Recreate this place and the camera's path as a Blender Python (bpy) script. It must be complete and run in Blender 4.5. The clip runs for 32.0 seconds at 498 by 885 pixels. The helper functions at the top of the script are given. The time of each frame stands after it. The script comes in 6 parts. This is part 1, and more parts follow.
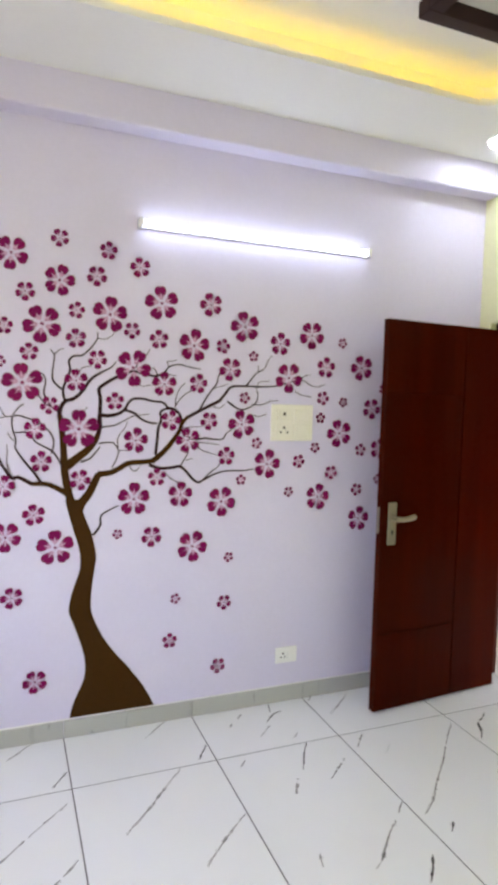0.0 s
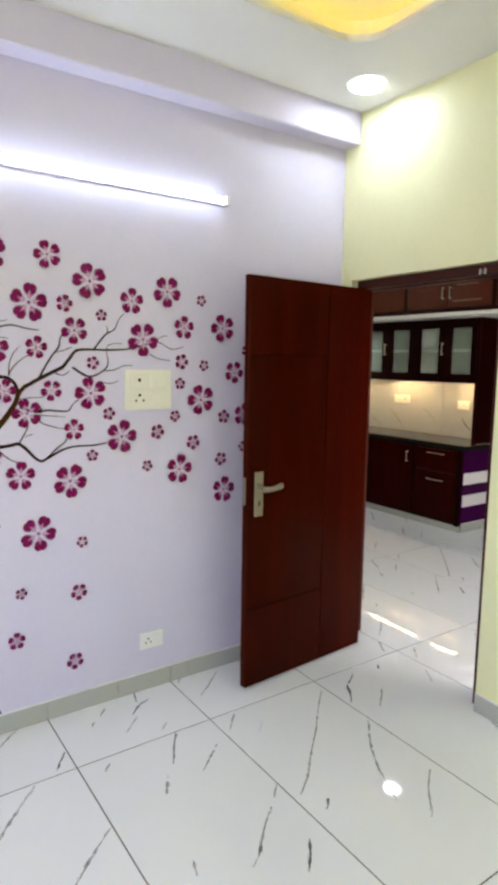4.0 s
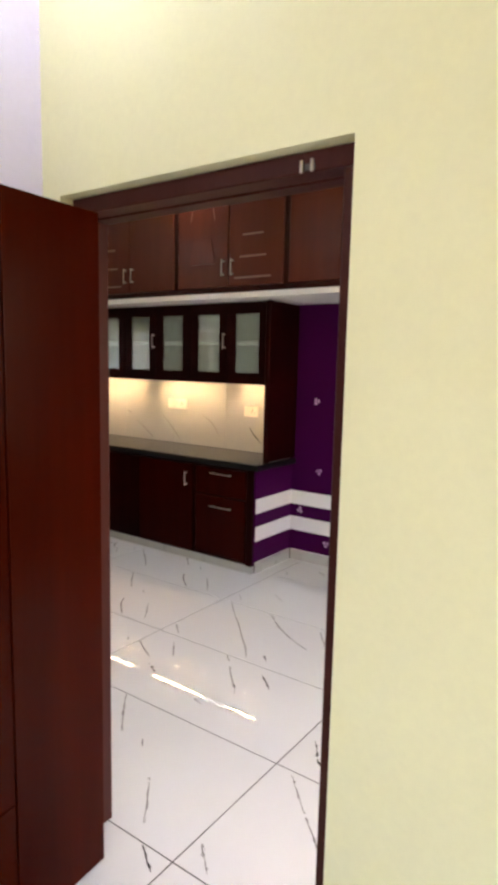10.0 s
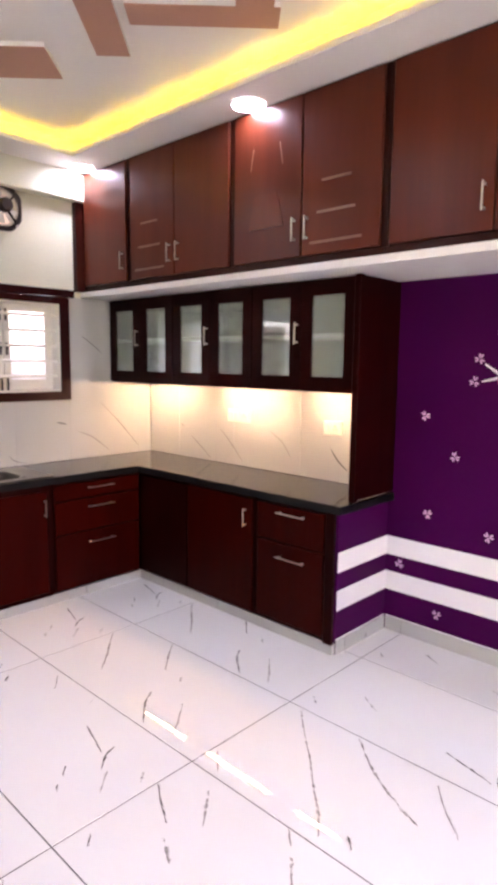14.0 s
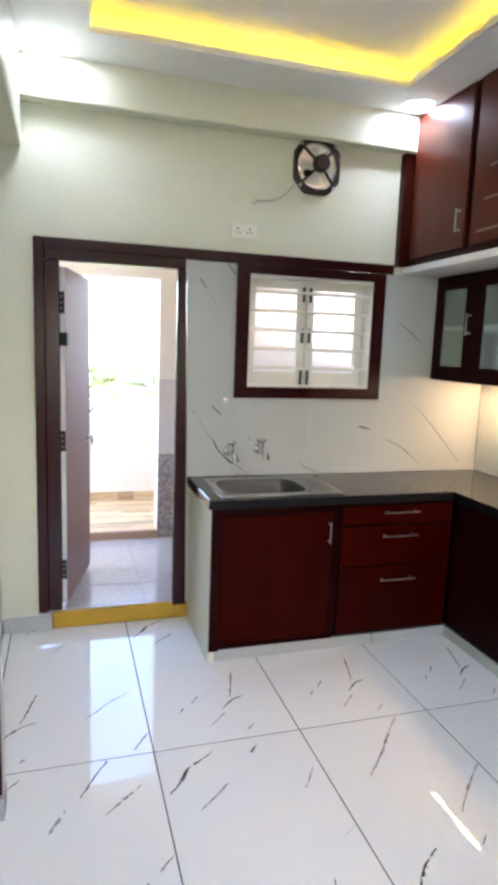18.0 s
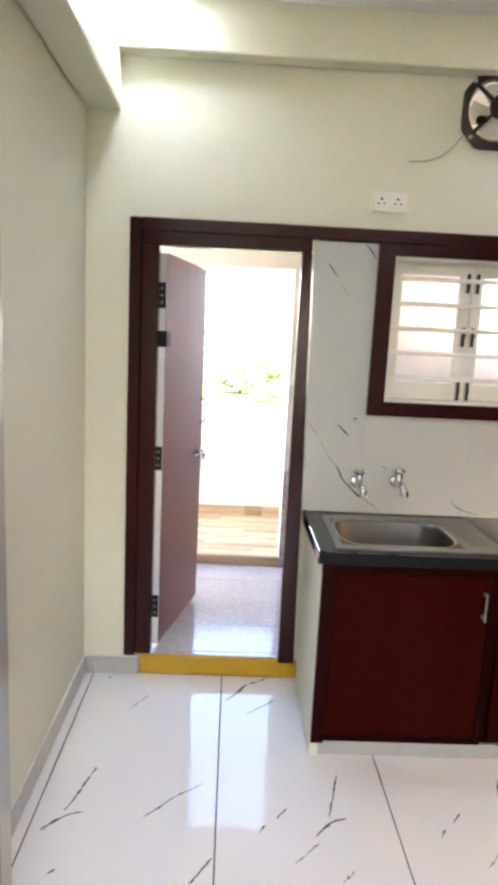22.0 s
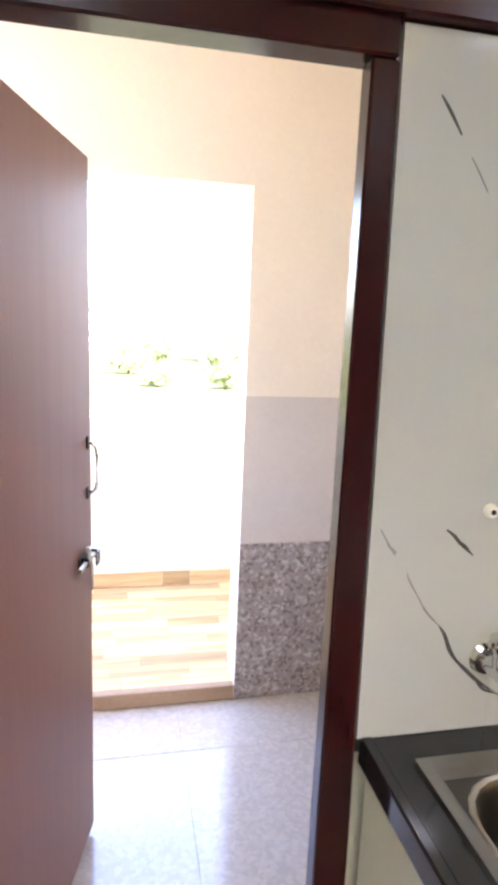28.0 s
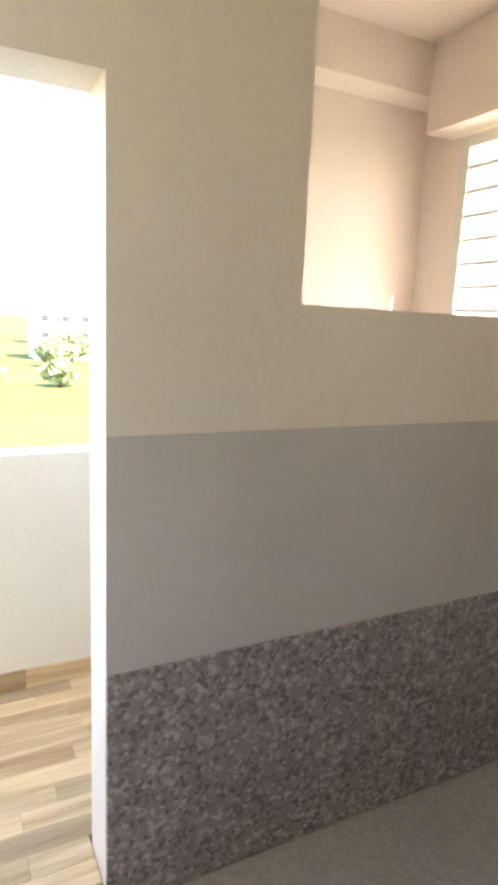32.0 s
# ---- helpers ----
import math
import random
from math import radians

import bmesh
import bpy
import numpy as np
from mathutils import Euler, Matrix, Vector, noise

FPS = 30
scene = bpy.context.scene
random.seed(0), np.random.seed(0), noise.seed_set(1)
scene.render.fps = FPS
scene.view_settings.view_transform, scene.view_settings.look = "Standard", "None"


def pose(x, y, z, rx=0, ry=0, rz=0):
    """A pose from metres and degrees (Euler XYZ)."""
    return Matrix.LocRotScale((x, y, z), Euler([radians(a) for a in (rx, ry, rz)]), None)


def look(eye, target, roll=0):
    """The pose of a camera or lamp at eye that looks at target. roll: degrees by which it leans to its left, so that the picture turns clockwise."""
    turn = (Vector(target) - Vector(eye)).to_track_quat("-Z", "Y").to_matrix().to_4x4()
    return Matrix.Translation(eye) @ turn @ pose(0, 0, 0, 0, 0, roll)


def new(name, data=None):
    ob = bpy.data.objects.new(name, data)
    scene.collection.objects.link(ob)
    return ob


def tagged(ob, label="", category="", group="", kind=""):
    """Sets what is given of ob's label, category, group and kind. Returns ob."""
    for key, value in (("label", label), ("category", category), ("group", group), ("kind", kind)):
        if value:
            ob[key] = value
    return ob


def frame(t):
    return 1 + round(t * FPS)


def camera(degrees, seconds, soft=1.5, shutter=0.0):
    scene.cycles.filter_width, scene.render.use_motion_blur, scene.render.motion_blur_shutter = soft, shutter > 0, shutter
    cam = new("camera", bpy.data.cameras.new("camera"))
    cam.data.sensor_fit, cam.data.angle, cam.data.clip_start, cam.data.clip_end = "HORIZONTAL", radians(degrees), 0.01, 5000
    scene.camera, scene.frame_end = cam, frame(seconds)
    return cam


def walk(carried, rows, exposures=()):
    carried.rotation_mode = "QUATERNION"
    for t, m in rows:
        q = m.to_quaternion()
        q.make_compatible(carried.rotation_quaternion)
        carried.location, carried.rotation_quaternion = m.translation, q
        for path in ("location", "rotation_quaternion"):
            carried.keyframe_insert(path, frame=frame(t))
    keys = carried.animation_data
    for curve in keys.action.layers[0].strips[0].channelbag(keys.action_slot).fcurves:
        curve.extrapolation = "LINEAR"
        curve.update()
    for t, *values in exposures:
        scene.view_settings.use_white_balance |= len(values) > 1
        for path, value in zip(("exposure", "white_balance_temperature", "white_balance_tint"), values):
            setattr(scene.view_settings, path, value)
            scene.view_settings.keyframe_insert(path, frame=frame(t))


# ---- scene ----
cam = camera(44.3, 32.0, 4.4)
PATH = [
    (0, (0.407, 0.343, 1.537), (1.147, 2.197, 1.406), 1.6),
    (0.5, (0.399, 0.348, 1.527), (1.115, 2.211, 1.396), 1.7),
    (1, (0.406, 0.346, 1.524), (1.110, 2.212, 1.386), 1.6),
    (1.5, (0.405, 0.356, 1.529), (1.125, 2.215, 1.377), 1.5),
    (2, (0.394, 0.365, 1.521), (1.157, 2.207, 1.362), 1.4),
    (2.5, (0.450, 0.368, 1.567), (1.252, 2.189, 1.358), 1.1),
    (3, (0.473, 0.402, 1.560), (1.365, 2.178, 1.334), 1.0),
    (3.5, (0.510, 0.483, 1.568), (1.529, 2.185, 1.316), 1.0),
    (4, (0.547, 0.566, 1.576), (1.671, 2.200, 1.312), 0.9),
    (4.5, (0.594, 0.652, 1.585), (1.820, 2.207, 1.304), 0.9),
    (6.5, (0.999, 0.907, 1.582), (2.455, 2.247, 1.291), 1.8),
    (7, (1.083, 0.975, 1.573), (2.574, 2.276, 1.287), 1.8),
    (7.5, (1.175, 1.081, 1.559), (2.704, 2.340, 1.283), 1.9),
    (8, (1.267, 1.198, 1.576), (2.822, 2.425, 1.300), 1.9),
    (8.5, (1.366, 1.310, 1.581), (2.944, 2.506, 1.303), 1.9),
    (9, (1.465, 1.387, 1.562), (3.057, 2.566, 1.288), 1.8),
    (9.5, (1.622, 1.480, 1.556), (3.227, 2.643, 1.290), 1.5),
    (10, (1.759, 1.558, 1.562), (3.376, 2.706, 1.303), 1.3),
    (10.5, (1.911, 1.652, 1.549), (3.531, 2.795, 1.291), 1.3),
    (11, (2.035, 1.759, 1.543), (3.658, 2.899, 1.289), 1.3),
    (11.5, (2.172, 1.883, 1.546), (3.795, 3.024, 1.302), 1.15),
    (12, (2.293, 1.976, 1.537), (3.904, 3.135, 1.291), 1.0),
    (12.5, (2.456, 2.061, 1.530), (4.041, 3.254, 1.279), 1.0),
    (13, (2.587, 2.120, 1.545), (4.140, 3.354, 1.292), 0.7),
    (13.5, (2.693, 2.176, 1.558), (4.198, 3.468, 1.301), 0.6),
    (15.5, (2.975, 2.568, 1.560), (4.159, 4.159, 1.294), 1.1),
    (16, (3.030, 2.666, 1.541), (4.112, 4.327, 1.272), 1.3),
    (16.5, (3.117, 2.755, 1.540), (4.065, 4.494, 1.259), 1.7),
    (17, (3.222, 2.828, 1.549), (4.038, 4.631, 1.262), 1.9),
    (17.5, (3.284, 2.909, 1.554), (3.978, 4.761, 1.255), 2.2),
    (18, (3.337, 2.990, 1.545), (3.913, 4.882, 1.242), 2.1),
    (18.5, (3.364, 3.110, 1.547), (3.824, 5.031, 1.240), 2.1),
    (19, (3.388, 3.208, 1.562), (3.753, 5.150, 1.251), 2.1),
    (19.5, (3.398, 3.297, 1.564), (3.664, 5.254, 1.245), 2.2),
    (20, (3.429, 3.360, 1.563), (3.619, 5.325, 1.244), 2.3),
    (20.5, (3.491, 3.429, 1.571), (3.626, 5.399, 1.252), 2.3),
    (21, (3.569, 3.483, 1.602), (3.679, 5.452, 1.270), 2.5),
    (21.5, (3.638, 3.541, 1.606), (3.707, 5.511, 1.268), 2.6),
    (22, (3.646, 3.614, 1.574), (3.707, 5.585, 1.243), 2.8),
    (22.5, (3.648, 3.758, 1.569), (3.709, 5.727, 1.221), 2.8),
    (23, (3.634, 3.903, 1.556), (3.709, 5.873, 1.216), 2.9),
    (23.5, (3.610, 4.041, 1.562), (3.698, 6.007, 1.209), 2.5),
    (24, (3.597, 4.157, 1.568), (3.696, 6.121, 1.204), 2.1),
    (24.5, (3.603, 4.332, 1.553), (3.723, 6.294, 1.188), 2.0),
    (25, (3.605, 4.504, 1.572), (3.761, 6.462, 1.200), 1.9),
    (25.5, (3.592, 4.670, 1.566), (3.785, 6.625, 1.192), 1.9),
    (27.5, (3.530, 5.201, 1.547), (3.890, 7.132, 1.168), 2.4),
    (28, (3.560, 5.349, 1.562), (3.972, 7.268, 1.177), 2.4),
    (28.5, (3.587, 5.475, 1.591), (4.035, 7.380, 1.178), 1.9),
    (29, (3.572, 5.594, 1.581), (4.093, 7.480, 1.171), 2.4),
    (29.5, (3.563, 5.772, 1.623), (4.147, 7.630, 1.167), 2.5),
    (30, (3.569, 5.848, 1.587), (4.190, 7.704, 1.172), 2.4),
    (30.5, (3.580, 5.938, 1.581), (4.253, 7.777, 1.172), 2.5),
    (31, (3.589, 6.036, 1.572), (4.338, 7.846, 1.170), 2.4),
    (31.5, (3.650, 6.135, 1.560), (4.461, 7.921, 1.168), 2.5),
    (32, (3.690, 6.218, 1.552), (4.584, 7.965, 1.171), 2.6),
]
EXPOSURES = [(0.0, 4.12, 6400, 20), (4.0, 4.12, 6400, 16), (7.0, 4.15, 6500, 14), (9.0, 4.3, 6550, 22), (10.0, 4.33, 6750, 26), (11.0, 4.45, 6900, 34), (12.0, 4.72, 7150, 46), (13.2, 5.06, 6700, 46), (15.8, 4.93, 5950, 24), (17.5, 4.81, 5800, 22), (19.0, 4.76, 5850, 20), (22.0, 4.95, 6250, 24),
             (24.0, 4.99, 6250, 24), (25.5, 5.0, 6250, 24), (28.0, 5.22, 6350, 26), (29.0, 5.24, 6450, 26), (30.0, 4.95, 6550, 22), (31.0, 4.69, 6600, 18), (32.0, 4.12, 6650, 14)]
walk(cam, [(t, look(eye, target, roll)) for t, eye, target, roll in PATH], EXPOSURES)

# ---- world and sun: hazy bright day outside the balcony ----
world = bpy.data.worlds.new("world")
scene.world = world
world.use_nodes = True
wn = world.node_tree.nodes
sky = wn.new("ShaderNodeTexSky")
sky.sky_type, sky.sun_disc = "NISHITA", False
sky.sun_elevation, sky.sun_rotation = radians(48), radians(155)
sky.dust_density, sky.air_density = 3.0, 1.2
world.node_tree.links.new(sky.outputs[0], wn["Background"].inputs[0])
wn["Background"].inputs[1].default_value = 0.10

sun = new("sun", bpy.data.lights.new("sun", "SUN"))
sun.data.energy, sun.data.angle, sun.data.color = 2.0, radians(0.6), (1.0, 0.95, 0.87)
sun.matrix_world = look((0, 0, 0), (-0.28, 0.60, -0.74))


def daylight_fill(name, eye, target, w, h, watts, color):
    """An area lamp added at an opening, standing in for daylight."""
    l = new(name, bpy.data.lights.new(name, "AREA"))
    l.data.shape, l.data.size, l.data.size_y, l.data.energy, l.data.color = "RECTANGLE", w, h, watts, color
    l.matrix_world = look(eye, target)


# The first three fill from assumed openings out of view.
daylight_fill("fill_bedroom", (-0.93, 1.0, 1.525), (0.0, 1.0, 1.40), 1.65, 1.10, 1.7, (1.0, 0.98, 0.90))
daylight_fill("fill_dining", (3.975, 0.34, 1.5), (3.975, 1.4, 1.5), 1.40, 1.15, 0.75, (1.0, 0.98, 0.94))
daylight_fill("fill_utility", (2.58, 6.95, 1.75), (3.6, 6.95, 1.6), 0.85, 1.45, 0.42, (1.0, 0.95, 0.87))
daylight_fill("daylight_wash", (6.12, 8.125, 1.81), (5.0, 8.125, 1.75), 0.60, 1.10, 0.60, (1.0, 0.97, 0.92))

# ---- materials ----


def mat(name, color, rough=0.6, metal=0.0, var=0.08, scale=3.0, fine=60.0, bump=0.02, coat=0.0, spec=0.5, dirt=None):
    """Painted or plain surface: two scales of variation in tone, plus fine relief."""
    m = bpy.data.materials.new(name)
    m.use_nodes = True
    n, l = m.node_tree.nodes, m.node_tree.links
    b = n["Principled BSDF"]
    b.inputs["Roughness"].default_value, b.inputs["Metallic"].default_value = rough, metal
    b.inputs["Specular IOR Level"].default_value = spec
    b.inputs["Coat Weight"].default_value, b.inputs["Coat Roughness"].default_value = coat, 0.08
    tc = n.new("ShaderNodeTexCoord")
    big, small = n.new("ShaderNodeTexNoise"), n.new("ShaderNodeTexNoise")
    for t, s, d in ((big, scale, 3), (small, fine, 4)):
        t.inputs["Scale"].default_value, t.inputs["Detail"].default_value = s, d
        l.new(tc.outputs["Object"], t.inputs["Vector"])
    add = n.new("ShaderNodeMath")
    add.operation = "ADD"
    l.new(big.outputs["Fac"], add.inputs[0])
    l.new(small.outputs["Fac"], add.inputs[1])
    ramp = n.new("ShaderNodeMapRange")
    ramp.inputs["From Min"].default_value, ramp.inputs["From Max"].default_value = 0.6, 1.4
    ramp.inputs["To Min"].default_value, ramp.inputs["To Max"].default_value = 1 - var, 1 + var
    l.new(add.outputs[0], ramp.inputs["Value"])
    mul = n.new("ShaderNodeVectorMath")
    mul.operation = "SCALE"
    mul.inputs[0].default_value = color
    l.new(ramp.outputs[0], mul.inputs["Scale"])
    l.new(mul.outputs[0], b.inputs["Base Color"])
    if bump:
        bp = n.new("ShaderNodeBump")
        bp.inputs["Strength"].default_value, bp.inputs["Distance"].default_value = bump, 0.02
        l.new(small.outputs["Fac"], bp.inputs["Height"])
        l.new(bp.outputs[0], b.inputs["Normal"])
    return m


def wood(name, dark, light, rough=0.3, coat=0.3, axis=2, grain=1.0, vary=0.12, spec=0.35):
    """Polished laminate or veneer with grain along one axis, varied board by board."""
    m = bpy.data.materials.new(name)
    m.use_nodes = True
    n, l = m.node_tree.nodes, m.node_tree.links
    b = n["Principled BSDF"]
    b.inputs["Roughness"].default_value = rough
    b.inputs["Specular IOR Level"].default_value = spec
    b.inputs["Coat Weight"].default_value, b.inputs["Coat Roughness"].default_value = coat, 0.12
    tc, mp, info = n.new("ShaderNodeTexCoord"), n.new("ShaderNodeMapping"), n.new("ShaderNodeObjectInfo")
    sc = [14.0 * grain] * 3
    sc[axis] = 0.9 * grain
    mp.inputs["Scale"].default_value = sc
    l.new(tc.outputs["Object"], mp.inputs["Vector"])
    off = n.new("ShaderNodeVectorMath")
    off.operation = "SCALE"
    off.inputs[0].default_value = (31.0, 17.0, 43.0)
    l.new(info.outputs["Random"], off.inputs["Scale"])
    l.new(off.outputs[0], mp.inputs["Location"])
    a, c = n.new("ShaderNodeTexNoise"), n.new("ShaderNodeTexNoise")
    a.inputs["Scale"].default_value, a.inputs["Detail"].default_value, a.inputs["Distortion"].default_value = 1.2, 5, 0.8
    c.inputs["Scale"].default_value, c.inputs["Detail"].default_value = 9.0, 3
    l.new(mp.outputs[0], a.inputs["Vector"])
    l.new(mp.outputs[0], c.inputs["Vector"])
    mx = n.new("ShaderNodeMath")
    mx.operation = "MULTIPLY_ADD"
    mx.inputs[1].default_value = 0.35
    l.new(c.outputs["Fac"], mx.inputs[0])
    l.new(a.outputs["Fac"], mx.inputs[2])
    cr = n.new("ShaderNodeValToRGB")
    cr.color_ramp.elements[0].position, cr.color_ramp.elements[1].position = 0.45, 0.85
    cr.color_ramp.elements[0].color, cr.color_ramp.elements[1].color = (*dark, 1), (*light, 1)
    l.new(mx.outputs[0], cr.inputs[0])
    rv, sc2 = n.new("ShaderNodeMapRange"), n.new("ShaderNodeVectorMath")
    rv.inputs["To Min"].default_value, rv.inputs["To Max"].default_value = 1 - vary, 1 + vary
    sc2.operation = "SCALE"
    l.new(info.outputs["Random"], rv.inputs["Value"])
    l.new(cr.outputs[0], sc2.inputs[0])
    l.new(rv.outputs[0], sc2.inputs["Scale"])
    l.new(sc2.outputs[0], b.inputs["Base Color"])
    bp = n.new("ShaderNodeBump")
    bp.inputs["Strength"].default_value, bp.inputs["Distance"].default_value = 0.04, 0.01
    l.new(c.outputs["Fac"], bp.inputs["Height"])
    l.new(bp.outputs[0], b.inputs["Normal"])
    return m


def marble(name, base, vein, rough, along, amount=1.0, scale=1.0, rare=0.0, wave=0.0):
    """Polished vitrified tile: white ground, faint clouds, sparse short dark veins running along one way, each tile cut elsewhere."""
    m = bpy.data.materials.new(name)
    m.use_nodes = True
    n, l = m.node_tree.nodes, m.node_tree.links
    b = n["Principled BSDF"]
    b.inputs["Roughness"].default_value = rough
    tc, info = n.new("ShaderNodeTexCoord"), n.new("ShaderNodeObjectInfo")
    off = n.new("ShaderNodeVectorMath")
    off.operation = "MULTIPLY_ADD"
    off.inputs[1].default_value = (37.0, 53.0, 23.0)
    l.new(info.outputs["Random"], off.inputs[0])
    l.new(tc.outputs["Object"], off.inputs[2])
    u = Vector(along).normalized()
    v = u.cross(Vector((0.02, 0.03, 1.0)) if abs(u.z) < 0.4 else Vector((1.0, 1.0, 0.1))).normalized()

    def along_axis(d):
        dot = n.new("ShaderNodeVectorMath")
        dot.operation = "DOT_PRODUCT"
        dot.inputs[1].default_value = d
        l.new(off.outputs[0], dot.inputs[0])
        return dot.outputs["Value"]

    def noise_tex(s, d, dist=0.0):
        t = n.new("ShaderNodeTexNoise")
        t.inputs["Scale"].default_value, t.inputs["Detail"].default_value, t.inputs["Distortion"].default_value = s, d, dist
        l.new(off.outputs[0], t.inputs["Vector"])
        return t.outputs["Fac"]

    def op(kind, a, c, clamp=False):
        t = n.new("ShaderNodeMath")
        t.operation, t.use_clamp = kind, clamp
        for k, x in enumerate((a, c)):
            if isinstance(x, (int, float)):
                t.inputs[k].default_value = x
            else:
                l.new(x, t.inputs[k])
        return t.outputs[0]

    def band(x, lo, hi):
        t = n.new("ShaderNodeMapRange")
        t.interpolation_type = "SMOOTHSTEP"
        t.inputs["From Min"].default_value, t.inputs["From Max"].default_value = lo, hi
        l.new(x, t.inputs["Value"])
        return t.outputs[0]

    def family(d, pitch, wobble, mask, width):
        """Wavering parallel lines a pitch apart, kept only where the mask is high: gives the distance to the line, and its strength."""
        phase = op("ADD", op("MULTIPLY", along_axis(d), 1.0 / pitch), op("MULTIPLY", noise_tex(2.2 * scale, 1.0), wobble))
        phase = op("ADD", phase, op("MULTIPLY", noise_tex(11.0 * scale, 2.0), 0.16))
        gap = op("MULTIPLY", op("ABSOLUTE", op("SUBTRACT", op("FRACT", phase, 0), 0.5), 0), pitch)
        return op("MULTIPLY", op("SUBTRACT", 1.0, band(op("DIVIDE", gap, width), 0.35, 1.0)), mask)

    knots = band(noise_tex(9.0 * scale, 1.0), 0.50, 0.66)
    width = op("ADD", op("MULTIPLY", knots, 0.0060), 0.0026)
    torn = band(noise_tex(38.0, 1.0), 0.36, 0.52)
    strong = family(v, 0.13 / scale, 1.0, band(noise_tex(4.0 * scale, 0.5), 0.575 + rare, 0.63 + rare), width)
    cross = family((v + u * 0.55).normalized(), 0.21 / scale, 0.9, band(noise_tex(5.0 * scale, 0.5), 0.62 + rare, 0.68 + rare), width)
    faint = family((v - u * 0.2).normalized(), 0.17 / scale, 1.0, band(noise_tex(2.6 * scale, 0.5), 0.55 + rare, 0.64 + rare), 0.0068)
    dark = op("MULTIPLY", op("MAXIMUM", strong, op("MULTIPLY", cross, 0.7)), op("MULTIPLY", op("ADD", op("MULTIPLY", knots, 0.38), 0.62), op("ADD", op("MULTIPLY", torn, 0.6), 0.4)))
    pale = op("MULTIPLY", faint, 0.32)
    clouds = op("MULTIPLY", band(noise_tex(1.3, 4), 0.35, 0.8), 0.04)
    total = op("MULTIPLY", op("ADD", op("MAXIMUM", dark, pale), clouds, True), amount, True)
    mix = n.new("ShaderNodeMix")
    mix.data_type = "RGBA"
    mix.inputs["A"].default_value, mix.inputs["B"].default_value = (*base, 1), (*vein, 1)
    l.new(total, mix.inputs["Factor"])
    l.new(mix.outputs["Result"], b.inputs["Base Color"])
    if wave:
        bp = n.new("ShaderNodeBump")
        bp.inputs["Strength"].default_value, bp.inputs["Distance"].default_value = wave, 0.01
        l.new(noise_tex(7.0, 1.0), bp.inputs["Height"])
        l.new(bp.outputs[0], b.inputs["Normal"])
    return m


def speckle(name, a, c, d, scale, rough, spread=0.0):
    """Polished granite: coarse mineral flecks of three tones."""
    m = bpy.data.materials.new(name)
    m.use_nodes = True
    n, l = m.node_tree.nodes, m.node_tree.links
    b = n["Principled BSDF"]
    b.inputs["Roughness"].default_value = rough
    tc = n.new("ShaderNodeTexCoord")
    v, t = n.new("ShaderNodeTexVoronoi"), n.new("ShaderNodeTexNoise")
    v.inputs["Scale"].default_value, v.inputs["Randomness"].default_value = scale, 1.0
    t.inputs["Scale"].default_value, t.inputs["Detail"].default_value = scale * 0.35, 6
    l.new(tc.outputs["Object"], v.inputs["Vector"])
    l.new(tc.outputs["Object"], t.inputs["Vector"])
    mixv = n.new("ShaderNodeMix")
    mixv.inputs["Factor"].default_value = 0.45
    sep = n.new("ShaderNodeSeparateColor")
    l.new(v.outputs["Color"], sep.inputs[0])
    l.new(t.outputs["Fac"], mixv.inputs["A"])
    l.new(sep.outputs[0], mixv.inputs["B"])
    cr = n.new("ShaderNodeValToRGB")
    e = cr.color_ramp.elements
    e[0].position, e[0].color = 0.3, (*a, 1)
    e[1].position, e[1].color = 0.72, (*d, 1)
    k = e.new(0.5 - spread)
    k.color = (*c, 1)
    if spread:
        k = e.new(0.5 + spread)
        k.color = (*c, 1)
    l.new(mixv.outputs["Result"], cr.inputs[0])
    l.new(cr.outputs[0], b.inputs["Base Color"])
    return m


def glow(name, color, strength):
    m = bpy.data.materials.new(name)
    m.use_nodes = True
    b = m.node_tree.nodes["Principled BSDF"]
    b.inputs["Base Color"].default_value = (*color, 1)
    b.inputs["Emission Color"].default_value = (*color, 1)
    b.inputs["Emission Strength"].default_value = strength
    return m


def glass(name, color, rough):
    m = bpy.data.materials.new(name)
    m.use_nodes = True
    b = m.node_tree.nodes["Principled BSDF"]
    b.inputs["Base Color"].default_value = (*color, 1)
    b.inputs["Roughness"].default_value, b.inputs["Transmission Weight"].default_value = rough, 1.0
    b.inputs["IOR"].default_value = 1.3
    return m


M_LAV = mat("lavender wall paint", (0.66, 0.62, 0.77), 0.55, var=0.03, bump=0.015)
M_YEL = mat("pale yellow wall paint", (0.82, 0.81, 0.50), 0.55, var=0.03, bump=0.015)
M_CREAM = mat("cream wall paint", (0.68, 0.675, 0.52), 0.5, var=0.03, bump=0.015)
M_CEIL = mat("white ceiling paint", (0.80, 0.79, 0.76), 0.7, var=0.02, bump=0.01)
M_PURPLE = mat("deep purple wall paint", (0.050, 0.0014, 0.046), 0.5, var=0.06, bump=0.015, spec=0.06)
M_WHITE = mat("white paint", (0.80, 0.79, 0.78), 0.5, var=0.03)
M_PEACH = mat("peach cream plaster", (0.88, 0.758, 0.652), 0.7, var=0.04, bump=0.04)
M_GREYBAND = mat("grey dado paint", (0.64, 0.555, 0.52), 0.6, var=0.05, bump=0.03)
M_TILE = marble("white marble floor tile", (0.82, 0.83, 0.825), (0.055, 0.06, 0.06), 0.03, (1.0, 1.0, 0.0), 0.8, 1.0, 0.22, 0.012)
M_VEIN = mat("dark stone vein", (0.085, 0.082, 0.078), 0.1, var=0.6, scale=30.0, fine=140.0, bump=0)
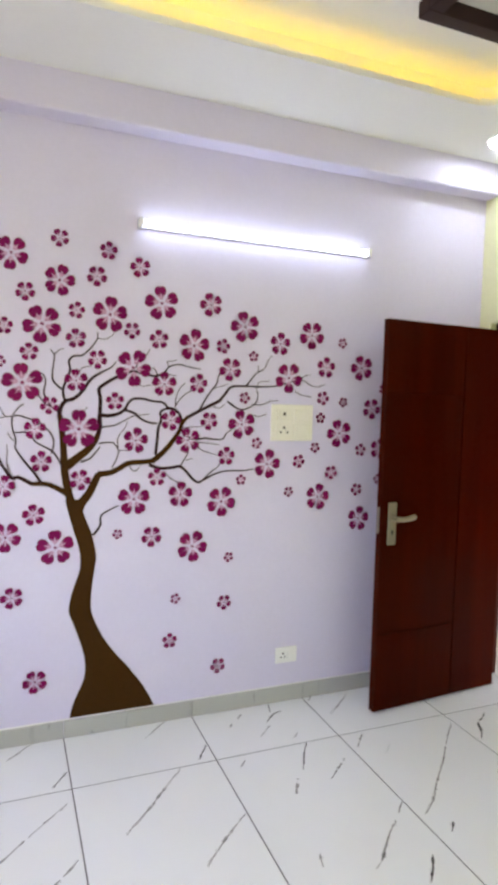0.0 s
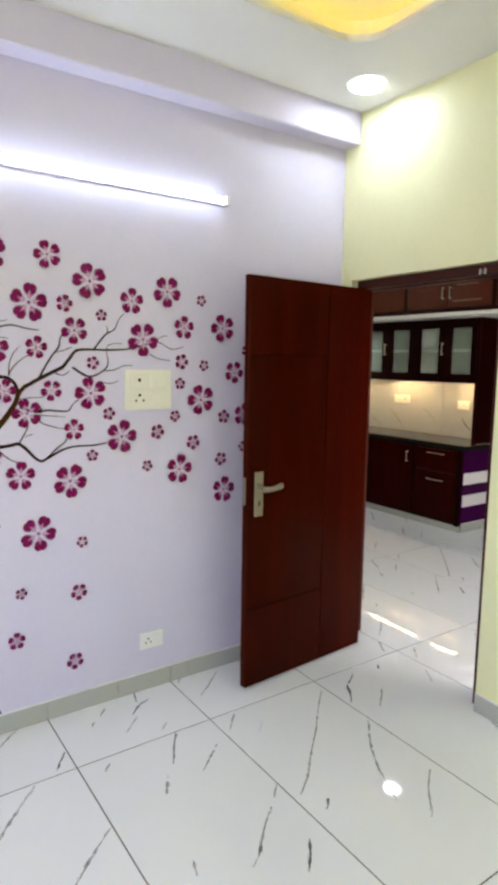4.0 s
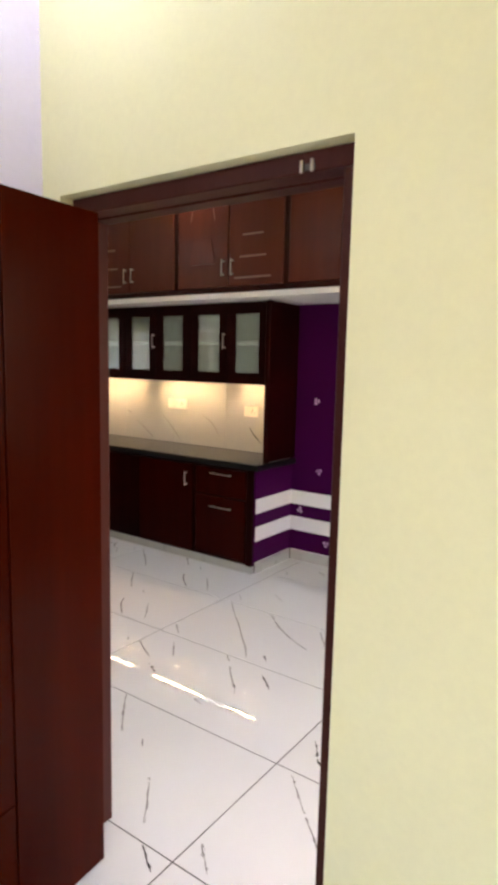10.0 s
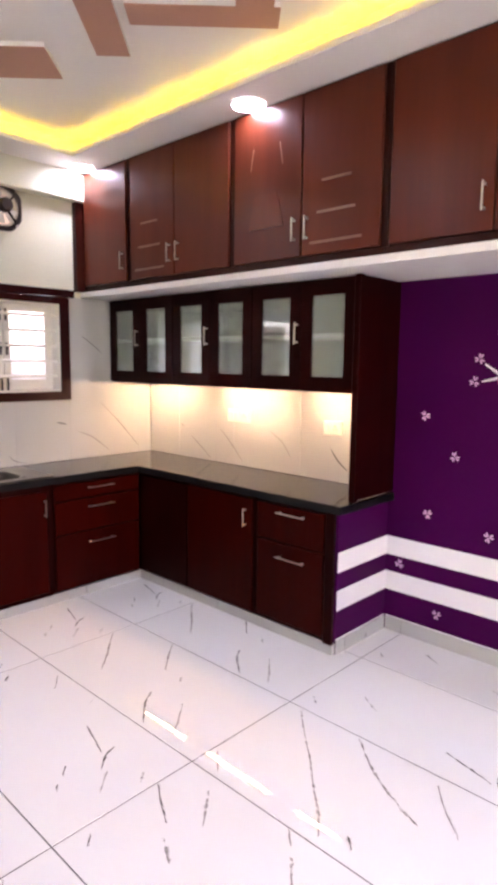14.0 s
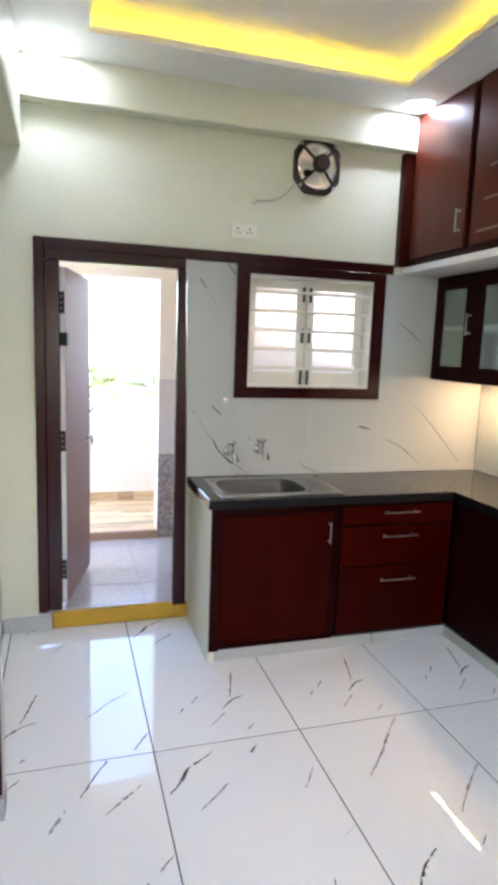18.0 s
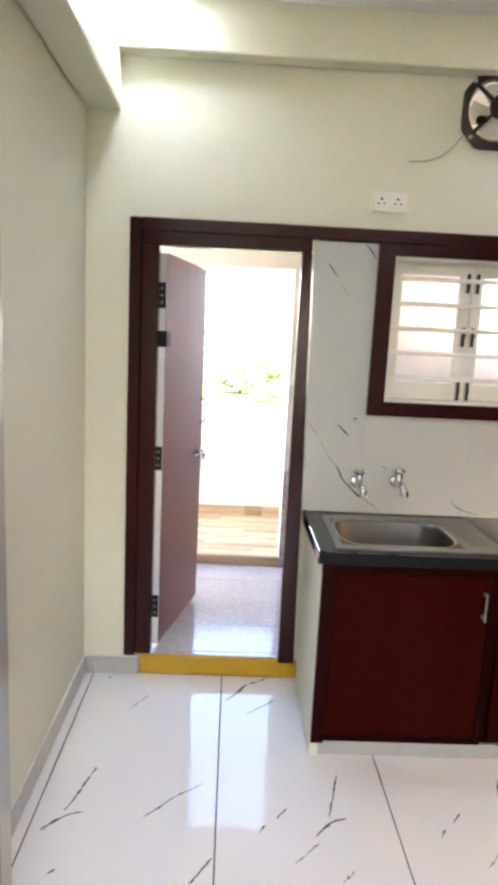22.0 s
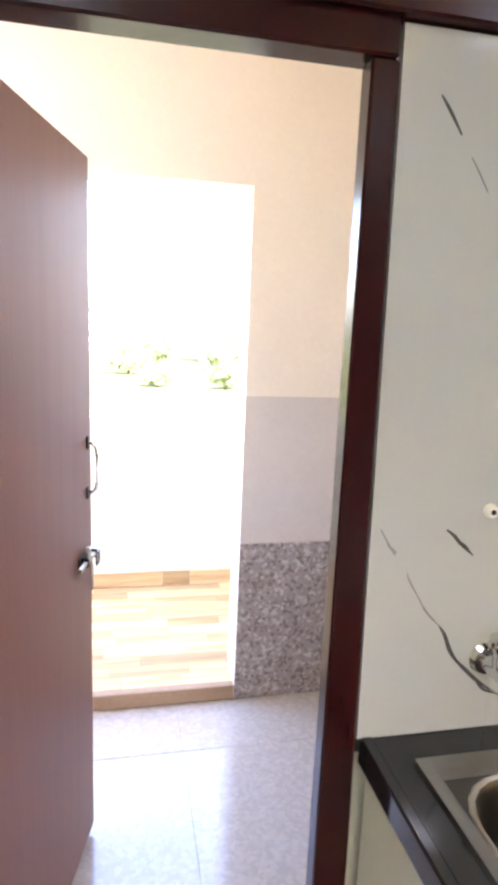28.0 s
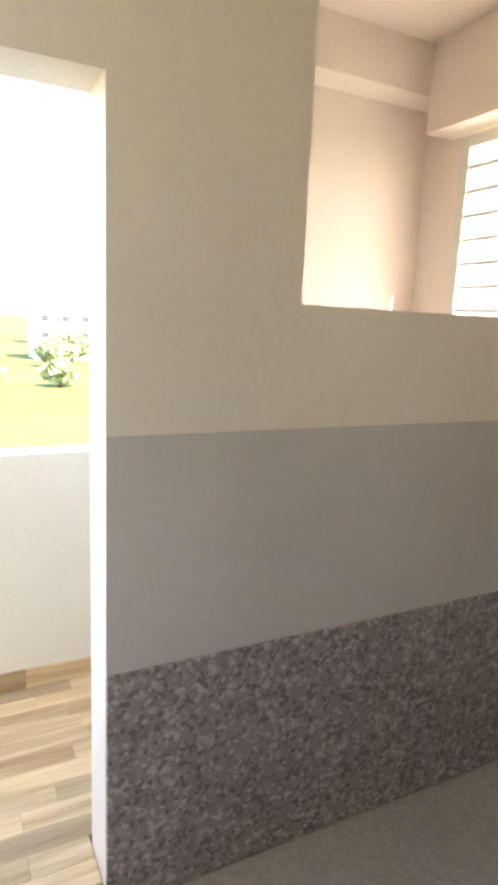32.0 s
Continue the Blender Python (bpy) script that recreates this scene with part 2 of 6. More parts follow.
M_VEINPALE = mat("grey stone vein", (0.27, 0.265, 0.25), 0.1, var=0.5, scale=30.0, fine=140.0, bump=0)
M_VEINHALO = mat("pale grey stone vein", (0.52, 0.52, 0.50), 0.06, var=0.25, scale=30.0, fine=140.0, bump=0)
M_SKIRT = marble("grey marble skirting tile", (0.45, 0.455, 0.42), (0.2, 0.2, 0.19), 0.2, (1.0, 1.0, 0.6), 0.7)
M_BACK = marble("glossy marble wall tile", (0.485, 0.505, 0.48), (0.05, 0.05, 0.05), 0.08, (1.0, -1.0, -1.25), 0.5, 0.9, 0.2)
M_GROUT = mat("grey grout", (0.075, 0.075, 0.072), 0.9, var=0.15)
M_DOOR = wood("dark cherry door veneer", (0.032, 0.0019, 0.0001), (0.042, 0.0032, 0.0001), 0.22, 0.0, 2, 0.4, 0.05, 0.05)
M_CAB = wood("cherry cabinet laminate", (0.021, 0.0008, 0.0002), (0.029, 0.0014, 0.0003), 0.30, 0.0, 2, 0.4, 0.10, 0.05)
# Browner laminate, its tone also raised for the stronger light near the ceiling.
M_LOFT = wood("brown cherry loft laminate in a light-raised tone", (0.078, 0.0130, 0.0052), (0.097, 0.0185, 0.0074), 0.30, 0.0, 2, 0.4, 0.05, 0.22)
M_CABD = wood("dark cherry cabinet frame", (0.010, 0.0006, 0.0004), (0.016, 0.0012, 0.0008), 0.35, 0.0, 2, 0.4, 0.05, 0.05)
M_LOFTFR = wood("reddish loft frame", (0.022, 0.0030, 0.0020), (0.032, 0.0050, 0.0032), 0.30, 0.0, 2, 0.4, 0.05, 0.15)
M_FRAME = wood("dark maroon polished door frame", (0.019, 0.0014, 0.0014), (0.027, 0.0024, 0.0022), 0.24, 0.0, 2, 0.4, 0.05, 0.26)
M_BFRAME = wood("reddish brown door frame", (0.046, 0.0115, 0.0082), (0.063, 0.0165, 0.012), 0.35, 0.0, 2, 0.4, 0.05, 0.12)
M_PANEL = wood("maroon tall panel laminate", (0.026, 0.0012, 0.0022), (0.036, 0.0022, 0.0034), 0.3, 0.0, 2, 0.4, 0.05, 0.10)
M_LEAF2 = wood("brown utility door laminate", (0.192, 0.088, 0.072), (0.216, 0.102, 0.083), 0.42, 0.0, spec=0.3)
M_GROOVE = mat("dark groove", (0.012, 0.004, 0.003), 0.6, spec=0.1)
M_STEEL = mat("brushed steel", (0.48, 0.455, 0.40), 0.38, 1.0, var=0.05, bump=0.0)
M_HANDLE = mat("dull brass-tinted steel", (0.34, 0.305, 0.235), 0.33, 1.0, var=0.08, bump=0.0)
M_CHROME = mat("chrome", (0.75, 0.75, 0.76), 0.08, 1.0, var=0.02, bump=0.0)
# One sheet of steel: the bowl's tone darkened, the flange's lightened, as lit.
M_SINK = mat("stainless sink steel", (0.125, 0.118, 0.105), 0.32, 1.0, var=0.05, bump=0.0)
M_SINKLIT = mat("brushed sink steel in a lit tone", (0.33, 0.32, 0.29), 0.33, 1.0, var=0.06, bump=0.0)
M_IRON = mat("black hardware metal", (0.03, 0.03, 0.032), 0.4, 0.6, var=0.1)
M_COUNTER = speckle("black granite", (0.006, 0.006, 0.0065), (0.011, 0.011, 0.0115), (0.022, 0.021, 0.019), 190, 0.10)
M_COUNTER.node_tree.nodes["Principled BSDF"].inputs["IOR"].default_value = 1.6
M_DULLSTRIP = mat("dull black edge strip", (0.007, 0.007, 0.0075), 0.4, var=0.2, scale=60.0, spec=0.15)
M_DADO = speckle("grey brown granite", (0.21, 0.165, 0.158), (0.345, 0.28, 0.268), (0.53, 0.455, 0.435), 85, 0.20, 0.08)
M_UFLOOR = speckle("pale grey granite floor", (0.44, 0.40, 0.365), (0.475, 0.43, 0.395), (0.52, 0.47, 0.435), 80, 0.14)
M_UFLOOR.node_tree.nodes["Principled BSDF"].inputs["IOR"].default_value = 1.85
M_IVORY = mat("ivory switch plastic", (0.80, 0.775, 0.67), 0.35, var=0.02, bump=0)
M_PLASTIC = mat("white switch plastic", (0.82, 0.82, 0.80), 0.35, var=0.02, bump=0)
M_YPAINT = mat("mustard yellow threshold paint", (0.50, 0.29, 0.006), 0.4, var=0.12, bump=0.05)
M_TAN = mat("tan ceiling panel paint", (0.50, 0.27, 0.19), 0.6, var=0.04)
M_BROWNPANEL = mat("dark brown ceiling panel", (0.035, 0.018, 0.016), 0.45, var=0.1, spec=0.1)
M_BARK = mat("brown mural paint", (0.046, 0.018, 0.0015), 0.6, var=0.15, spec=0.1)
M_TWIG = mat("dark twig mural paint", (0.030, 0.011, 0.010), 0.6, var=0.15, spec=0.1)
M_PETAL = mat("magenta mural paint", (0.185, 0.006, 0.075), 0.5, var=0.25, scale=25.0, spec=0.1)
M_PINK = mat("pink mural paint", (0.40, 0.10, 0.21), 0.5, var=0.1, spec=0.1)
M_PALEPINK = mat("pale pink mural paint", (0.60, 0.40, 0.56), 0.5, var=0.05)
M_FROST = glass("frosted cabinet glass", (0.60, 0.71, 0.63), 0.16)
M_FROST.node_tree.nodes["Principled BSDF"].inputs["Transmission Weight"].default_value = 0.74
M_FROST.node_tree.nodes["Principled BSDF"].inputs["Coat Weight"].default_value = 1.0
M_FROST.node_tree.nodes["Principled BSDF"].inputs["Coat Roughness"].default_value = 0.05
M_FROST.node_tree.nodes["Principled BSDF"].inputs["Coat IOR"].default_value = 1.65
# Pale tone standing for the highlight on the loft doors' grooves.
M_GLINT = mat("pale groove highlight", (0.20, 0.11, 0.08), 0.3, var=0.1)
M_FARWIN = mat("far window glass", (0.022, 0.024, 0.028), 0.5)
M_PANE = glass("frosted window glass", (0.95, 0.97, 1.0), 0.6)
M_WINWHITE = mat("white window joinery paint", (0.78, 0.76, 0.68), 0.4, var=0.04)
M_PLANK = wood("wood look plank tile", (0.42, 0.25, 0.115), (0.70, 0.50, 0.27), 0.4, 0.0, 0, 1.0, 0.3)
M_PARA = mat("off white parapet plaster", (0.76, 0.67, 0.53), 0.8, var=0.06, bump=0.04)
M_SILL = mat("brown tile edge", (0.38, 0.25, 0.16), 0.45, var=0.15)
M_CABLE = mat("grey cable", (0.35, 0.33, 0.28), 0.6)
M_FANFRAME = mat("brown black fan enamel", (0.022, 0.013, 0.010), 0.45, 0.2, var=0.1)
M_FANMETAL = mat("ivory fan enamel", (0.70, 0.68, 0.60), 0.35, var=0.03, bump=0)
E_TUBE = glow("white tube light", (0.74, 0.86, 1.0), 0.60)
E_SPOT = glow("white downlight", (0.80, 0.91, 1.0), 3.1)
E_COVE = glow("amber cove strip", (1.0, 0.71, 0.014), 0.60)
E_WARM = glow("warm cabinet light", (1.0, 0.65, 0.30), 9.0)

# ---- mesh helpers ----


def box(x0, x1, y0, y1, z0, z1, bev=0.0, into=None, seg=1):
    """A box between two corners, edges rounded by bev, in a bmesh."""
    bm = into or bmesh.new()
    c, d = Vector(((x0 + x1) / 2, (y0 + y1) / 2, (z0 + z1) / 2)), (abs(x1 - x0), abs(y1 - y0), abs(z1 - z0))
    g = bmesh.ops.create_cube(bm, size=1, matrix=Matrix.Translation(c) @ Matrix.Diagonal((*d, 1)))
    if bev:
        es = list({e for v in g["verts"] for e in v.link_edges})
        bmesh.ops.bevel(bm, geom=es, offset=bev, segments=seg, affect="EDGES")
    return bm


def cyl(p0, p1, r0, r1=None, n=16, into=None, cap=True):
    """A round bar between two points."""
    bm = into or bmesh.new()
    p0, p1 = Vector(p0), Vector(p1)
    q = (p1 - p0).to_track_quat("Z", "Y").to_matrix().to_4x4()
    bmesh.ops.create_cone(bm, cap_ends=cap, segments=n, radius1=r0, radius2=r0 if r1 is None else r1, depth=(p1 - p0).length,
                          matrix=Matrix.Translation((p0 + p1) / 2) @ q)
    return bm


def tube(points, r, n=8, into=None, closed=False):
    """A bent round bar through points."""
    bm = into or bmesh.new()
    pts, rings = [Vector(p) for p in points], []
    for i, p in enumerate(pts):
        d = (pts[min(i + 1, len(pts) - 1)] - pts[max(i - 1, 0)]).normalized()
        q = d.to_track_quat("Z", "Y")
        rings.append([bm.verts.new(p + q @ Vector((r * math.cos(a), r * math.sin(a), 0))) for a in (2 * math.pi * k / n for k in range(n))])
    for a, b in zip(rings, rings[1:]):
        for k in range(n):
            bm.faces.new((a[k], a[(k + 1) % n], b[(k + 1) % n], b[k]))
    bm.faces.new(list(reversed(rings[0])))
    bm.faces.new(rings[-1])
    return bm


def lathe(profile, n=24, at=(0, 0, 0), into=None):
    """A turned shape about the z axis from (radius, height) pairs."""
    bm = into or bmesh.new()
    rings = []
    for r, z in profile:
        rings.append([bm.verts.new((at[0] + max(r, 1e-4) * math.cos(2 * math.pi * k / n), at[1] + max(r, 1e-4) * math.sin(2 * math.pi * k / n), at[2] + z)) for k in range(n)])
    for a, b in zip(rings, rings[1:]):
        for k in range(n):
            bm.faces.new((a[k], a[(k + 1) % n], b[(k + 1) % n], b[k]))
    return bm


def prism(outline, z0, z1, into=None, turn=None):
    """An outline in the plane, extruded from z0 to z1."""
    bm = into or bmesh.new()
    lo = [bm.verts.new((x, y, z0)) for x, y in outline]
    hi = [bm.verts.new((x, y, z1)) for x, y in outline]
    n = len(outline)
    bm.faces.new(list(reversed(lo)))
    bm.faces.new(hi)
    for k in range(n):
        bm.faces.new((lo[k], lo[(k + 1) % n], hi[(k + 1) % n], hi[k]))
    if turn:
        bmesh.ops.transform(bm, matrix=turn, verts=bm.verts)
    return bm


def mesh_of(name, bm, material, smooth=False):
    bmesh.ops.recalc_face_normals(bm, faces=bm.faces)
    me = bpy.data.meshes.new(name)
    bm.to_mesh(me)
    bm.free()
    me.materials.append(material)
    if smooth:
        for p in me.polygons:
            p.use_smooth = True
        me.set_sharp_from_angle(angle=radians(40))
    return me


def placed(ob):
    """Where an object stands in the world, worked out from its chain of parents."""
    here = ob.matrix_parent_inverse @ ob.matrix_basis if ob.parent else ob.matrix_basis.copy()
    return placed(ob.parent) @ here if ob.parent else here


def part(name, bm, material, parent=None, label="", smooth=False):
    ob = new(name, mesh_of(name, bm, material, smooth))
    if parent:
        ob.parent = parent
        ob.matrix_parent_inverse = placed(parent).inverted()
    return tagged(ob, label)


def thing(name, at, label, category, group=""):
    e = new(name)
    e.empty_display_size = 0.05
    e.matrix_basis = Matrix.Translation(at)
    return tagged(e, label, category, group)


def structure(name, bm, material, label, category="wall", smooth=False):
    return tagged(part(name, bm, material, None, "", smooth), label, category, "", "structure")


def join(*boxes):
    bm = bmesh.new()
    for b in boxes:
        box(*b, into=bm)
    return bm


# ---- plan (metres): bedroom, kitchen with dining end, utility, balcony ----
BW, BE, BS, BN = -0.90, 2.908, -0.75, 3.124      # bedroom inner faces
KW, KW2, KE, KS, KN = 3.060, 3.005, 5.87, 0.40, 6.29  # kitchen inner faces
UN = 7.494                                        # utility far wall
ZC, ZT = 2.855, 2.975                              # ceiling border and raised tray
DY0, DY1, DZ = 2.135, 3.045, 2.015                # bedroom door opening
OX0, OX1 = 3.20, 3.983                            # utility door opening with its frame
UF = 0.10                                         # utility floor level
GZ = -8.5                                         # street level

# bedroom shell
structure("wall_bedroom_north", join((BW - 0.15, BE, BN, BN + 0.12, 0, 3.15)), M_LAV, "lavender painted bedroom wall with flowering tree mural")
structure("beam_bedroom_north", box(BW, BE - 0.001, 3.013, BN - 0.001, 2.695, 3.1, 0.006), M_LAV, "shallow lavender beam along the wall top", "beam")
structure("wall_bedroom_east", join((BE, KW, BS, DY0, 0, 3.15), (BE, KW, DY1, BN + 0.12, 0, 3.15), (BE, KW, DY0, DY1, DZ, 3.15)), M_YEL, "pale yellow painted wall with doorway")
structure("wall_bedroom_west", join((BW - 0.15, BW, BS, 0.1, 0, 3.15), (BW - 0.15, BW, 1.9, BN, 0, 3.15), (BW - 0.15, BW, 0.1, 1.9, 0, 0.9), (BW - 0.15, BW, 0.1, 1.9, 2.15, 3.15)), M_LAV, "lavender painted bedroom wall")
structure("wall_bedroom_south", join((BW - 0.15, KW, BS - 0.15, BS, 0, 3.15)), M_YEL, "pale yellow painted bedroom wall")

# kitchen shell
structure("wall_kitchen_west", join((KW2 - 0.3, KW2, 4.995, KN, 0, 3.15), (2.70, 2.80, BN + 0.12, 4.995, 0, 3.15)), M_CREAM, "cream painted kitchen wall")
structure("beam_kitchen_west", box(KW2 + 0.001, 3.147, 3.2, KN - 0.001, 2.46, 3.1, 0.006), M_CREAM, "cream beam running along the wall top", "beam")
structure("wall_kitchen_north", join((2.70, OX0, KN, KN + 0.095, 0, 3.15), (OX1, 4.245, KN, KN + 0.095, 0, 3.15), (5.10, 6.0, KN, KN + 0.095, 0, 3.15),
                                     (OX0, OX1, KN, KN + 0.095, 2.04, 3.15), (4.245, 5.10, KN, KN + 0.095, 2.04, 2.432), (4.245, 5.10, KN, KN + 0.095, 2.648, 3.15), (4.245, 4.560, KN, KN + 0.095, 2.432, 2.648), (4.776, 5.10, KN, KN + 0.095, 2.432, 2.648), (4.245, 5.10, KN, KN + 0.095, 0, 1.29)),
          M_CREAM, "cream painted kitchen wall with door and window")
structure("beam_kitchen_north", box(3.148, KE, 6.205, KN - 0.001, 2.665, 3.1, 0.006), M_CREAM, "cream beam along the wall top", "beam")
structure("wall_kitchen_east", join((KE, KE + 0.13, KS, KN, 0, 3.15)), M_PURPLE, "deep purple painted wall with white stripes")
structure("wall_kitchen_south", join((KW, 3.2, KS - 0.13, KS, 0, 3.15), (4.75, KE + 0.13, KS - 0.13, KS, 0, 3.15), (3.2, 4.75, KS - 0.13, KS, 0, 0.85), (3.2, 4.75, KS - 0.13, KS, 2.15, 3.15)), M_CREAM, "cream painted dining wall")
structure("wall_cabinet_fin", join((5.375, KE, 4.055, 4.10, 0, 0.785), ), M_PURPLE, "purple painted end wall below the counter")
structure("cabinet_end_panel", box(5.475, KE - 0.001, 4.029, 4.0455, 0.835, 2.005, 0.002), M_CABD, "dark cherry end panel of the wall cabinets", "panel")

# Added out of view, to block the sun at the dining window.
structure("sunshade", box(3.05, 4.95, KS - 1.15, KS - 0.131, 2.2, 2.27, 0.005), M_WHITE, "unseen white slab added to keep direct sun out of the dining end", "sunshade")

# ceilings: lowered border round a raised tray


def rounded(x0, x1, y0, y1, r, n=8):
    pts = []
    for cx, cy, a0 in ((x1 - r, y1 - r, 0), (x0 + r, y1 - r, 90), (x0 + r, y0 + r, 180), (x1 - r, y0 + r, 270)):
        pts += [(cx + r * math.cos(radians(a0 + 90 * k / n)), cy + r * math.sin(radians(a0 + 90 * k / n))) for k in range(n + 1)]
    return pts


def tray_ceiling(name, outer, inner, r, top, label):
    """Border slab with a tray cut out: an upstanding lip, a ledge behind it for the strip, and the raised field."""
    ox0, ox1, oy0, oy1 = outer
    ix0, ix1, iy0, iy1 = inner
    bm = bmesh.new()

    def ring(d):
        return rounded(ix0 - d, ix1 + d, iy0 - d, iy1 + d, r + d * 0.5)

    loops = [[(*q, z) for q in ring(d)] for d, z in ((0, ZC), (0, ZC + 0.028), (0.012, ZC + 0.028), (0.012, ZC + 0.008), (0.09, ZC + 0.008), (0.09, top))]
    vs = [[bm.verts.new(v) for v in lp] for lp in loops]
    n = len(loops[0])
    for a, b in zip(vs, vs[1:]):
        for k in range(n):
            bm.faces.new((a[k], a[(k + 1) % n], b[(k + 1) % n], b[k]))
    corners = [bm.verts.new((*c, ZC)) for c in ((ox1, oy1), (ox0, oy1), (ox0, oy0), (ox1, oy0))]
    for k in range(n):
        q0, q1 = k * 4 // n, ((k + 1) % n) * 4 // n
        c0, c1 = corners[q0], corners[q1]
        bm.faces.new((c0, vs[0][(k + 1) % n], vs[0][k]) if q0 == q1 else (c0, c1, vs[0][(k + 1) % n], vs[0][k]))
    bm.faces.new(vs[-1])
    box(ox0, ox1, oy0, oy1, top + 0.004, 3.15, into=bm)
    ob = structure(name, bm, M_CEIL, label, "ceiling")
    bs = bmesh.new()
    edge = ring(0.018)
    lo, hi = [bs.verts.new((*q, ZC + 0.011)) for q in edge], [bs.verts.new((*q, ZC + 0.025)) for q in edge]
    for k in range(n):
        bs.faces.new((lo[k], lo[(k + 1) % n], hi[(k + 1) % n], hi[k]))
    tagged(part("cove_light", bs, E_COVE), "amber glowing light strip hidden in the ceiling cove", "cove light")
    return ob


tray_ceiling("ceiling_bedroom", (BW, BE, BS, BN), (-0.45, 2.45, -0.25, 2.55), 0.16, 2.985, "white false ceiling with raised tray and amber cove")
tray_ceiling("ceiling_kitchen", (KW2, KE, KS, KN), (3.45, 4.985, 1.3, 5.92), 0.012, ZT, "white false ceiling with raised tray and amber cove")

# Unseen slab, added to stop sun leaking in between the ceilings.
structure("roof", join((BW - 0.15, 6.05, BS - 0.15, UN + 0.15, 3.155, 3.30)), M_CEIL, "unseen slab added over the rooms to block leaking sun", "roof")

# floors: grout bed; the tiles follow at the end
structure("floor", join((BW, KE, min(BS, KS), KN + 0.005, -0.15, -0.0014)), M_GROUT, "grey grouted bed under marble floor tiles", "floor")

# ---- utility and balcony shell ----
structure("floor_utility", join((2.6, 6.0, KN + 0.01, UN, -0.15, UF - 0.002)), M_UFLOOR, "grouted bed under granite utility tiles", "floor")
structure("wall_utility_north", join((4.0, 4.466, UN, UN + 0.15, 0, 3.0), (4.466, 6.0, UN, UN + 0.15, 0, 1.602), (2.6, 3.15, UN, UN + 0.15, 0, 3.0), (3.15, 4.0, UN, UN + 0.15, 2.015, 3.0),
                                     (4.466, 6.0, UN, UN + 0.15, 2.90, 3.0), (5.8, 6.0, UN, UN + 0.15, 1.602, 2.90)), M_PEACH, "cream plastered utility wall with openings")
# The opening is made up, out of view, to light the utility.
structure("wall_utility_west", join((2.47, 2.6, KN + 0.095, 6.5, 0, 3.0), (2.47, 2.6, 7.4, UN + 0.15, 0, 3.0), (2.47, 2.6, 6.5, 7.4, 0, 1.0), (2.47, 2.6, 6.5, 7.4, 2.5, 3.0)), M_PEACH, "cream plastered utility wall with an unseen opening added for light")
structure("wall_utility_east", join((5.9, 6.03, KN + 0.095, UN + 0.15, 0, 3.0), (5.9, 6.03, UN + 0.15, 8.88, 0, 1.2), (5.9, 6.03, UN + 0.15, 8.88, 2.42, 3.0), (5.9, 6.03, 8.47, 8.88, 1.2, 2.42), (5.9, 6.03, UN + 0.15, 7.8, 1.2, 2.42)), M_PEACH, "cream plastered utility wall")
structure("ceiling_utility", join((2.4, 6.03, KN, UN + 0.15, 3.0, 3.1)), M_PEACH, "cream plastered utility ceiling", "ceiling")
structure("dado_paint", join((4.0005, 5.9, UN - 0.003, UN - 0.0005, 0.743, 1.302)), M_GREYBAND, "grey painted band on the utility wall", "dado")
structure("dado_granite", box(4.0005, 5.9, UN - 0.012, UN - 0.0005, UF, 0.743, 0.002), M_DADO, "polished grey brown granite dado", "dado")
structure("floor_balcony", join((2.6, 4.25, UN + 0.15, 8.449, -0.15, 0.148), (3.15, 4.0, UN + 0.001, UN + 0.15, -0.15, 0.148)), M_GROUT, "grouted bed under plank tiles", "floor")
structure("sill_balcony", box(3.15, 3.998, UN - 0.012, UN + 0.0215, UF, 0.160, 0.003), M_SILL, "raised brown tile sill at the balcony opening", "sill")
structure("parapet", join((2.6, 4.25, 8.45, 8.57, -0.15, 1.064)), M_PARA, "white painted balcony parapet", "parapet")
structure("wall_balcony_side", join((4.25, 4.36, UN + 0.15, 8.7, -0.15, 3.0)), M_WHITE, "white painted side wall of the balcony")
structure("wall_wash_north", join((4.36, 6.0, 8.75, 8.88, -0.15, 3.0)), M_PEACH, "cream plastered wall of the wash area")
structure("beam_wash", join((4.36, 5.90, 8.58, 8.75, 2.60, 2.819), (5.74, 5.90, UN + 0.15, 8.579, 2.44, 2.819)), M_PEACH, "plastered beam round the wash area", "beam")
structure("ceiling_balcony", join((4.25, 6.03, UN + 0.15, 8.9, 2.82, 2.92)), M_PEACH, "plastered ceiling of the wash area", "ceiling")
structure("building_base", join((BW - 0.15, 6.05, BS - 0.15, 8.70, GZ, -0.16)), M_WHITE, "plastered lower storeys of the building", "building")
structure("ground", join((-1200, 1200, -1200, 1800, GZ - 0.2, GZ)), mat("dry pale ground", (0.075, 0.082, 0.030), 0.9, var=0.35, scale=0.05, spec=0.05), "dry pale grassy ground far below the balcony", "ground")

